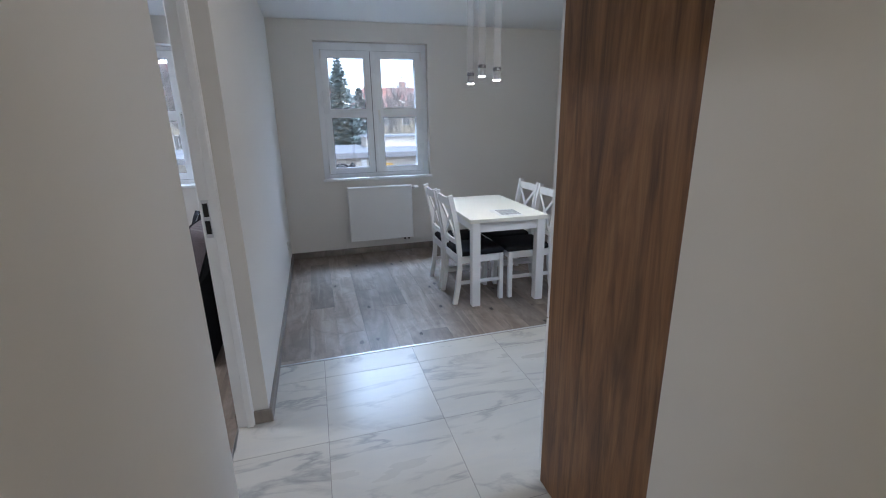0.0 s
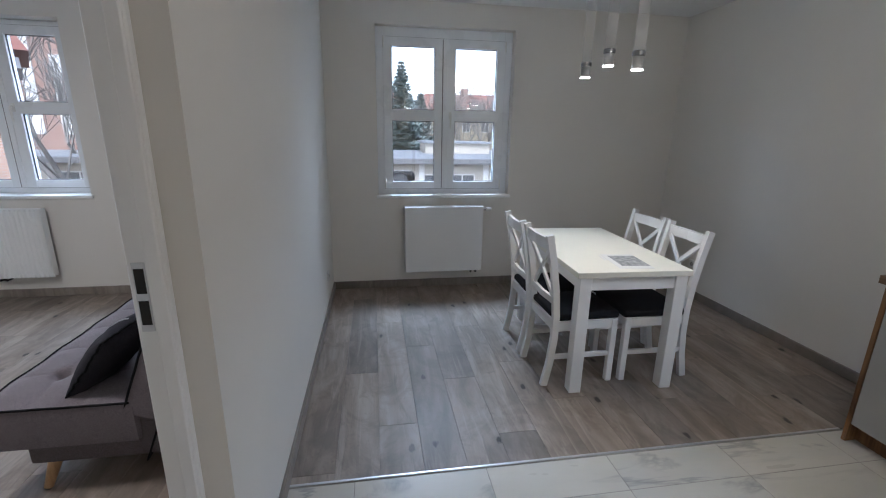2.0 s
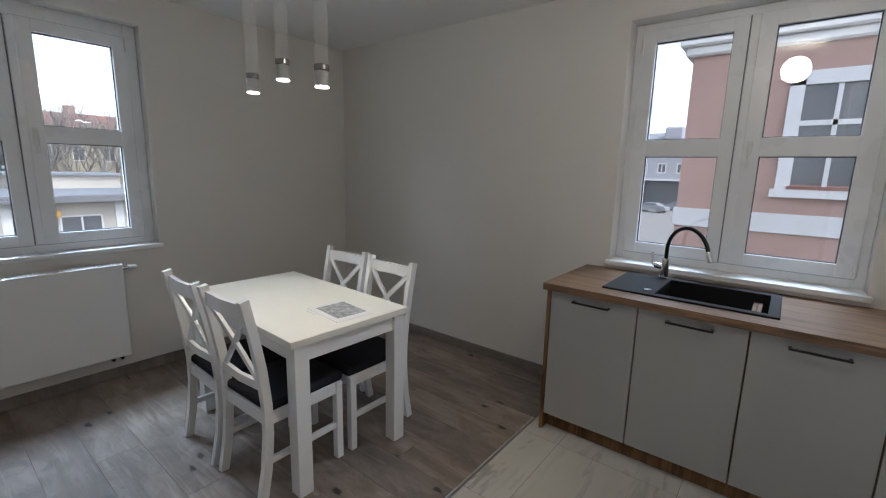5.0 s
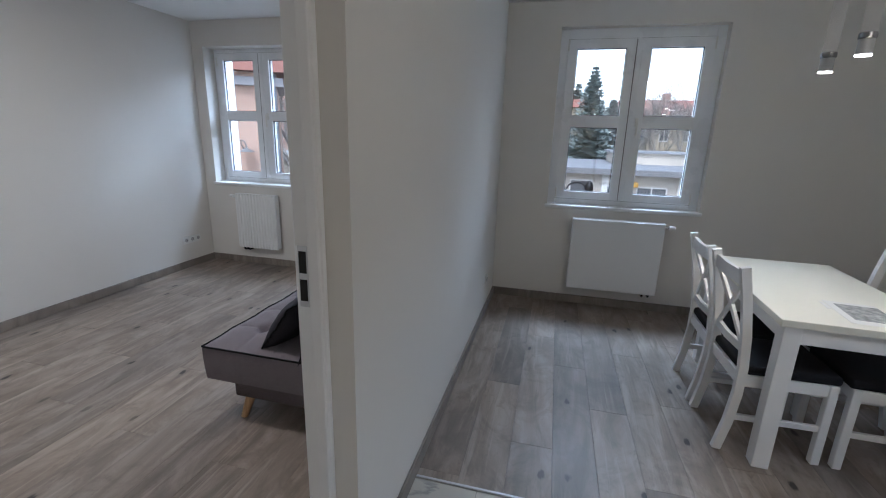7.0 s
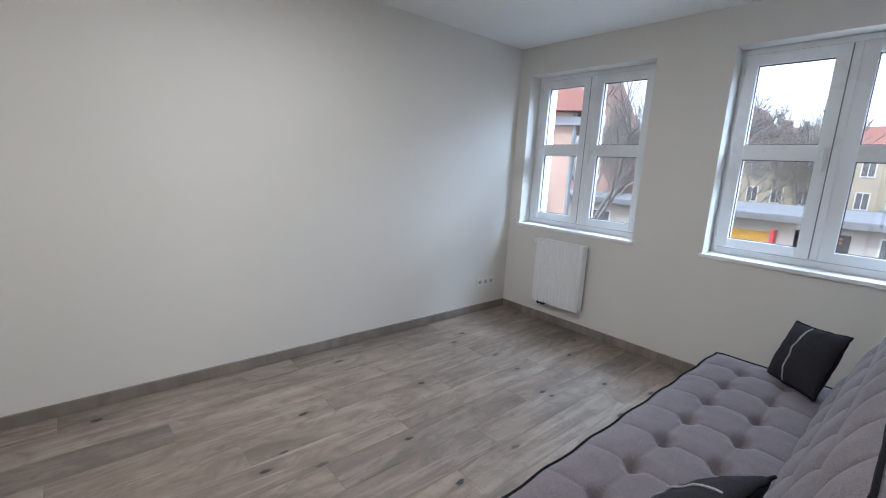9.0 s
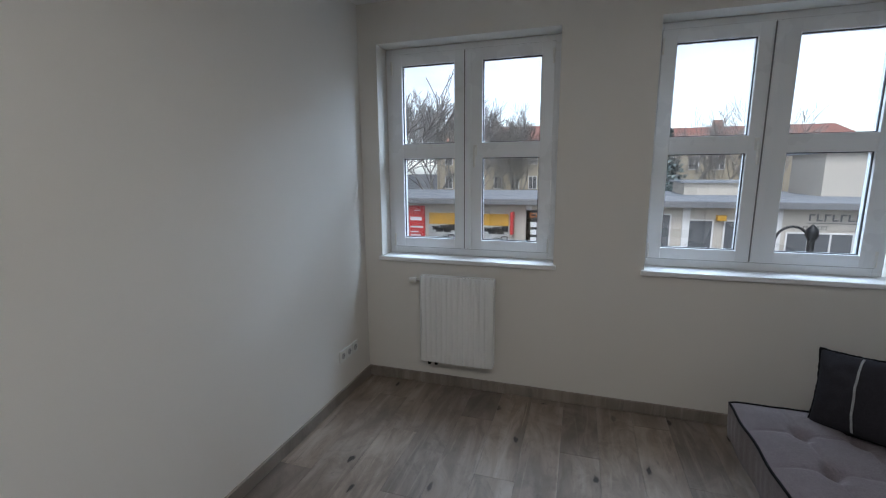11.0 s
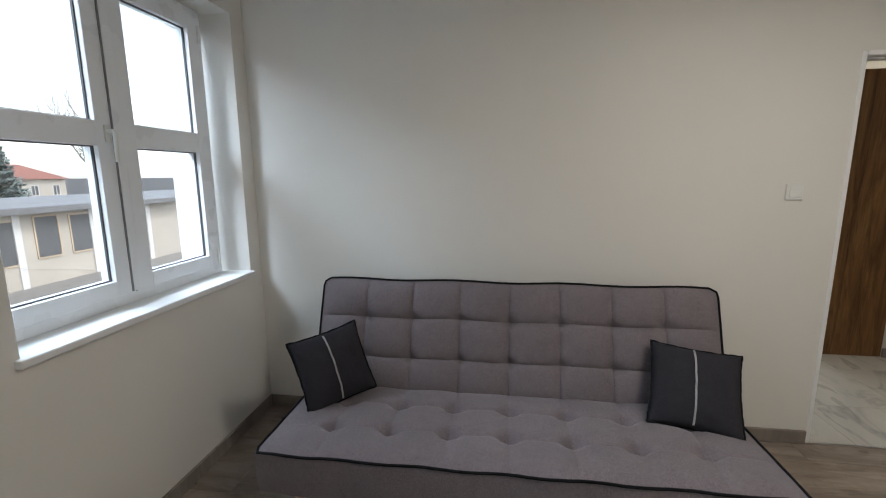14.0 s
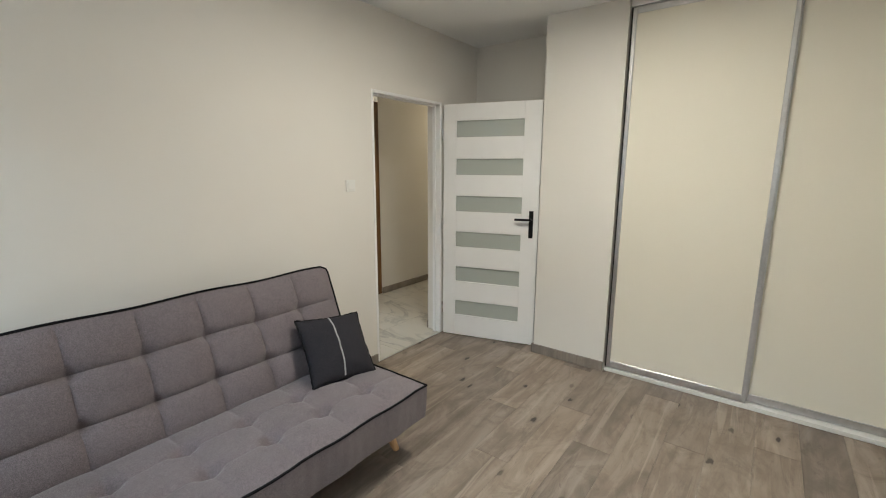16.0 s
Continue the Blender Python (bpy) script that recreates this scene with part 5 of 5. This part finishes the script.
house("distant house with a red roof", 32.0, 48.0, 62, 72, 1.2, 3.0, "render_cream", 2, 6)
oh = house("orange brick house with a red tiled roof", -24.0, -9.35, 14.0, 17.6, 3.35, 7.2, "brick", 0, 1, chimney=False)
oh.matrix_basis = pose(-8.70, 14.0, 0, 0, 0, 33.5) @ pose(9.35, -14.0, 0)
part("cornice", box(-24.3, 13.82, 2.85, -9.15, 17.8, 3.10), M["render_grey"], oh)
part("downpipe", tube(bmesh.new(), [(-9.42, 13.9, 3.2), (-9.42, 13.9, GZ)], 0.06, 8), M["felt"], oh)
church = thing("church", "tall brown brick church gable with lancet windows", "church", pose(0, 0, 0))
bm = bmesh.new()
cv = [(-34, GZ), (-17.2, GZ), (-17.2, 4.5), (-25.6, 21.0), (-34, 4.5)]
va = [bm.verts.new((x, 33.0, z)) for x, z in cv]
vb = [bm.verts.new((x, 36.0, z)) for x, z in cv]
bm.faces.new(va)
bm.faces.new(vb[::-1])
for i in range(5):
    bm.faces.new((va[i], vb[i], vb[(i + 1) % 5], va[(i + 1) % 5]))
part("wall", bm, M["church"], church)
for i in range(6):
    x = -19.0 - i * 1.7
    top = 3.0 + (abs(x + 17.2)) * 1.5
    bm = bmesh.new()
    bx(bm, x - 0.35, 32.93, 1.0, x + 0.35, 33.02, min(top, 11))
    part("lancet_window", bm, M["trim_white"], church, "pale blind lancet window")

pink = thing("apartment_building", "pink rendered apartment building with white window surrounds", "building", pose(0, 0, 0))
PX = 12.0
part("wall", box(PX, -16, GZ, PX + 9, 3.90, 8.2), M["render_pink"], pink)
part("cornice", box(PX - 0.28, -16, 4.35, PX + 9.2, 4.17, 4.62, 0.04), M["trim_white"], pink)
part("cornice", box(PX - 0.16, -16, 4.15, PX + 9.1, 4.05, 4.35, 0.04), M["trim_white"], pink)
part("string_course", box(PX - 0.05, -16, 0.30, PX + 9, 3.95, 0.72), M["trim_white"], pink)
for yc in (1.25, -1.6, -4.6):
    w = part("window", box(PX - 0.02, yc - 0.55, 1.35, PX + 0.1, yc + 0.55, 3.35), M["pane_dark"], pink)
    bm = bmesh.new()
    bx(bm, PX - 0.10, yc + 0.55, 1.25, PX - 0.005, yc + 0.80, 3.45)
    bx(bm, PX - 0.10, yc - 0.80, 1.25, PX - 0.005, yc - 0.55, 3.45)
    bx(bm, PX - 0.10, yc - 0.80, 3.35, PX - 0.006, yc + 0.80, 3.62)
    bx(bm, PX - 0.16, yc - 0.88, 1.08, PX - 0.006, yc + 0.88, 1.25)
    bx(bm, PX - 0.06, yc - 0.04, 1.30, PX - 0.021, yc + 0.04, 3.40)
    bx(bm, PX - 0.06, yc - 0.55, 2.55, PX - 0.022, yc + 0.55, 2.65)
    part("window_frame", bm, M["trim_white"], w)
    part("sill_tiles", box(PX - 0.17, yc - 0.6, 1.25, PX - 0.005, yc + 0.6, 1.32), M["tiles"], w)
grey = thing("apartment_building", "grey apartment building with rows of white windows", "building", pose(0, 0, 0))
GX = 86.0
part("wall", box(GX, 6, GZ, GX + 12, 46, 7.6), M["render_grey"], grey)
bm = bmesh.new()
v = [bm.verts.new(c) for c in ((GX - 0.5, 5.5, 7.5), (GX - 0.5, 46.5, 7.5), (GX + 6, 8, 9.2), (GX + 6, 44, 9.2), (GX + 12.5, 5.5, 7.5), (GX + 12.5, 46.5, 7.5))]
for f in ((0, 1, 3, 2), (2, 3, 5, 4), (0, 2, 4), (1, 5, 3), (0, 4, 5, 1)):
    bm.faces.new([v[i] for i in f])
part("roof", bm, M["felt"], grey)
part("gable", box(GX - 0.1, 17.5, 7.5, GX + 4, 20.5, 9.8, 0.3), M["render_grey"], grey)
for r, z in enumerate((5.6, 2.6)):
    for c in range(12):
        yc = 8 + c * 3.1
        w = part("window", box(GX - 0.03, yc - 0.65, z - 0.8, GX + 0.05, yc + 0.65, z + 0.8), M["pane_dark"], grey)
        bm = bmesh.new()
        bx(bm, GX - 0.08, yc - 0.06, z - 0.8, GX - 0.031, yc + 0.06, z + 0.8)
        for s in (-1, 1):
            bx(bm, GX - 0.08, yc + s * 0.65 - 0.09, z - 0.8, GX - 0.032, yc + s * 0.65 + 0.09, z + 0.8)
            bx(bm, GX - 0.079, yc - 0.7, z + s * 0.8 - 0.1, GX - 0.033, yc + 0.7, z + s * 0.8 + 0.1)
        part("window_frame", bm, M["trim_white"], w)
part("shop_front", box(GX - 0.08, 8, GZ, GX - 0.01, 45, 0.4), M["pane_dark"], grey)
part("canopy", box(GX - 1.2, 7, 0.4, GX - 0.01, 46, 0.7), M["trim_white"], grey)


def car(m, paint, label):
    """Parked car, along local x."""
    c = thing("car", label, "car", m)
    bm = bmesh.new()
    prof = [(-2.2, 0.35), (-2.22, 0.75), (-2.0, 0.92), (-1.35, 1.0), (-0.75, 1.42), (0.55, 1.45), (1.25, 1.02), (2.0, 0.85), (2.2, 0.6), (2.18, 0.32)]
    a = [bm.verts.new((x, -0.85 + (0.12 if z > 1.1 else 0), z)) for x, z in prof]
    b = [bm.verts.new((x, 0.85 - (0.12 if z > 1.1 else 0), z)) for x, z in prof]
    bm.faces.new(a)
    bm.faces.new(b[::-1])
    for i in range(len(prof)):
        j = (i + 1) % len(prof)
        bm.faces.new((a[i], b[i], b[j], a[j]))
    body = part("body", bm, M[paint], c)
    for s in (-1, 1):
        bm = bmesh.new()
        v = [bm.verts.new((x, s * y, z)) for x, z, y in ((-1.15, 1.02, 0.855), (-0.7, 1.34, 0.775), (0.5, 1.37, 0.775), (1.0, 1.03, 0.855))]
        v2 = [bm.verts.new((w.co.x, w.co.y - s * 0.02, w.co.z)) for w in v]
        bm.faces.new(v)
        bm.faces.new(v2[::-1])
        part("side_window", bm, M["pane_dark"], body)
        for x in (-1.35, 1.35):
            wh = part("wheel", tube(bmesh.new(), [(x, s * 0.68, 0.32), (x, s * 0.88, 0.32)], 0.32, 18), M["rubber"], c, angle=40)
            part("rim", tube(bmesh.new(), [(x, s * 0.86, 0.32), (x, s * 0.89, 0.32)], 0.2, 14), M["silver"], wh, angle=40)
    return c


car(pose(70, 17.6, GZ + 0.06, 0, 0, 78), "silver", "silver parked car on the far street")
car(pose(76, 15.2, GZ + 0.06, 0, 0, 80), "silver", "silver parked car on the far street")
car(pose(-1.3, 25.0 - 2.6, GZ, 0, 0, 2), "signblack", "dark car parked before the shops")

lamp = thing("street_lamp", "black street lamp with a curved arm", "street lamp", pose(0.72, 9.75, GZ))
part("post", tube(bmesh.new(), [(0, 0, 0), (0, 0, 0.9), (0, 0, 0.95), (0, 0, 4.70)], [0.10, 0.09, 0.05, 0.042], 12), M["black"], lamp, angle=40)
part("finial", tube(bmesh.new(), [(0, 0, 4.66), (0, 0, 4.72), (0, 0, 4.80), (0, 0, 4.87)], [0.05, 0.080, 0.070, 0.01], 12), M["black"], lamp, angle=40)
part("arm", tube(bmesh.new(), [(-0.02, 0, 4.25)] + [(-0.225 + 0.205 * math.cos(a), 0, 4.60 + 0.235 * math.sin(a)) for a in (i * math.pi / 12 for i in range(1, 13))] + [(-0.43, 0, 3.85)], 0.018, 8), M["black"], lamp, angle=40)
part("lantern", tube(bmesh.new(), [(-0.43, 0, 3.87), (-0.43, 0, 3.80), (-0.43, 0, 3.64), (-0.43, 0, 3.60)], [0.04, 0.15, 0.19, 0.12], 12), M["black"], lamp, angle=40)
bracket = thing("wall_lamp", "dark bracket lamp with a dish shade on the brick house", "wall lamp", pose(-9.37, 13.19, 0.84, 0, 0, 33.5))
part("shade", tube(bmesh.new(), [(0, 0, 0.14), (0, 0, 0.10), (0, 0, 0.04), (0, 0, 0.0)], [0.03, 0.06, 0.20, 0.24], 16), M["fascia"], bracket, angle=50)
part("arm", tube(bmesh.new(), [(-0.06, 0.31, 0.02), (-0.16, 0.22, 0.22), (-0.14, 0.10, 0.36), (-0.05, 0.02, 0.34), (0, 0, 0.20), (0, 0, 0.12)], 0.022, 8), M["fascia"], bracket, angle=50)

# trees
def limb(bm, p, d, length, r, depth, rg, spread):
    n = 3
    pts, rad = [p], [r]
    for i in range(n):
        d = (d + Vector((rg.uniform(-1, 1), rg.uniform(-1, 1), rg.uniform(-0.5, 0.9))) * 0.13).normalized()
        pts.append(pts[-1] + d * length / n)
        rad.append(max(0.017, r * (1 - 0.42 * (i + 1) / n)))
    tube(bm, pts, rad, 6 if depth > 3 else 4 if depth > 1 else 3, False)
    if depth == 0:
        return
    for k in range(rg.choice((3, 3, 4)) if depth > 1 else 5):
        side = d.orthogonal().normalized()
        side.rotate(Matrix.Rotation(rg.uniform(0, 6.28), 3, d))
        nd = (d * rg.uniform(0.7, 1.1) + side * spread * rg.uniform(0.6, 1.2) + Vector((0, 0, 0.12))).normalized()
        at = pts[-1] if k < 2 else pts[rg.choice((1, 2))]
        limb(bm, at, nd, length * rg.uniform(0.62, 0.84), rad[-1] * (0.85 if k == 0 else 0.65), depth - 1, rg, spread)


def bare_tree(x, y, height, seed, depth=6):
    rg = random.Random(seed)
    t = thing("tree", "leafless tree with fine grey-brown branches", "tree", pose(x, y, GZ), "bare trees")
    th = height * 0.24
    part("trunk", tube(bmesh.new(), [(0, 0, 0), (0.05, 0, th * 0.5), (0, 0.05, th)], [height * 0.028, height * 0.022, height * 0.018], 8), M["bark"], t, angle=60)
    bm = bmesh.new()
    for k in range(4):
        a = k * 1.57 + rg.uniform(-0.4, 0.4)
        limb(bm, Vector((0, 0.05, th - 0.05)), Vector((math.cos(a) * 0.5, math.sin(a) * 0.5, 0.9)).normalized(), height * 0.30, height * 0.0125, depth - 1, rg, 0.55)
    part("crown", bm, M["bark"], t, "fine leafless branches")
    return t


def spruce(x, y, height, seed):
    rg = random.Random(seed)
    t = thing("tree", "spruce with drooping boughs, greyed for haze", "tree", pose(x, y, GZ), "spruces")
    part("trunk", tube(bmesh.new(), [(0, 0, 0), (0, 0, height)], [height * 0.018, 0.02], 8), M["bark"], t, angle=60)
    bm = bmesh.new()
    z = height * 0.10
    while z < height * 0.985:
        u = 1 - z / height
        reach = height * 0.33 * u ** 0.95 + 0.06
        nb = 12 + int(20 * u)
        for k in range(nb):
            a = rg.uniform(0, 6.283)
            l = reach * rg.uniform(0.72, 1.12)
            lift = rg.uniform(-0.035, 0.015) * height * min(1.0, 2.2 * u)
            out = Vector((math.cos(a), math.sin(a), 0))
            side = Vector((-math.sin(a), math.cos(a), 0))
            steps = max(3, int(l / 0.28))
            for s in range(steps):
                f = (s + 0.6) / steps
                c = out * (l * f) + Vector((0, 0, z + lift + 0.16 * l - 0.42 * l * f + 0.10 * l * f * f * 2.2))
                wdt = (0.26 + 0.22 * l * (1 - f)) * rg.uniform(0.7, 1.1)
                dr = rg.uniform(0.10, 0.26)
                p = [c - side * wdt - Vector((0, 0, dr)), c + out * 0.22, c + side * wdt - Vector((0, 0, dr)), c - out * 0.12]
                bm.faces.new([bm.verts.new(q) for q in p])
        z += height * 0.022 + 0.02
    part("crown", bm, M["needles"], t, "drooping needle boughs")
    return t


bare_tree(-14.2, 37.5, 10.6, 3)
bare_tree(-11.0, 40.5, 9.6, 5)
bare_tree(-8.2, 43.0, 9.6, 8)
bare_tree(-16.5, 30.0, 9.5, 11, 5)
bare_tree(6.0, 44.0, 9.5, 13, 5)
bare_tree(9.5, 46.0, 9.5, 17, 5)
bare_tree(13.0, 50.0, 11.0, 19, 5)
bare_tree(38.0, 46.0, 13.0, 23, 5)
bare_tree(-12.6, 21.8, 10.0, 29, 5)
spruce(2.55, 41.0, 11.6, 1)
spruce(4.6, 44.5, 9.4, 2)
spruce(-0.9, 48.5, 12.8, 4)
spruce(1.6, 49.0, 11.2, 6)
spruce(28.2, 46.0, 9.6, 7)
bare_tree(19.0, 60.0, 8.6, 31, 5)
bare_tree(25.0, 64.0, 9.0, 37, 5)
bare_tree(34.0, 60.0, 9.0, 41, 5)

# ---------------------------------------------------------------- floors
slab = struct("floor", box(-4.1, HALL_S - 0.15, -0.30, 3.3, YO, -0.012), M["joint"], "grey oak-look plank floor and white marble tiles", "floor")
rng = random.Random(4)
full = {}


def piece(name, x0, y0, x1, y1, material, bevel):
    w, l = round(x1 - x0, 3), round(y1 - y0, 3)
    key = (name, w, l)
    if key not in full:
        full[key] = mesh_of(name, box(-w / 2, -l / 2, -0.012, w / 2, l / 2, 0.0, bevel), material)
    ob = new(name, full[key])
    ob.location = ((x0 + x1) / 2, (y0 + y1) / 2, 0)
    ob.parent = slab
    return ob


def lay_planks(x0, y0, x1, y1, w=0.204, l=1.285, g=0.0010):
    i = 0
    x = x0
    while x < x1 - 0.01:
        xe = min(x + w, x1)
        y = y0 - l * ((i * 0.37 + rng.uniform(-0.08, 0.08)) % 1)
        while y < y1 - 0.02:
            a, b = max(y, y0), min(y + l, y1)
            if b - a > 0.03:
                piece("plank", x + g / 2, a + g / 2, xe - g / 2, b - g / 2, M["plank"], 0.0007)
            y += l
        x += w
        i += 1


lay_planks(XK, STRIP, XE, YK)
lay_planks(XW, 0.56, XB, YB)
grout = part("grout_bed", box(XB + 0.001, HALL_S, -0.0118, XE, STRIP - 0.001, -0.0012), M["grout"], slab)
xs = [XB] + [-0.125 + 0.6 * k for k in range(0, 6)] + [XE]
ys = [HALL_S] + [1.985 - 0.6 * k for k in range(5, -1, -1)] + [2.585, STRIP - 0.012]
for x0, x1 in zip(xs, xs[1:]):
    for y0, y1 in zip(ys, ys[1:]):
        piece("tile", x0 + 0.0014, y0 + 0.0014, x1 - 0.0014, y1 - 0.0014, M["marble"], 0.001)
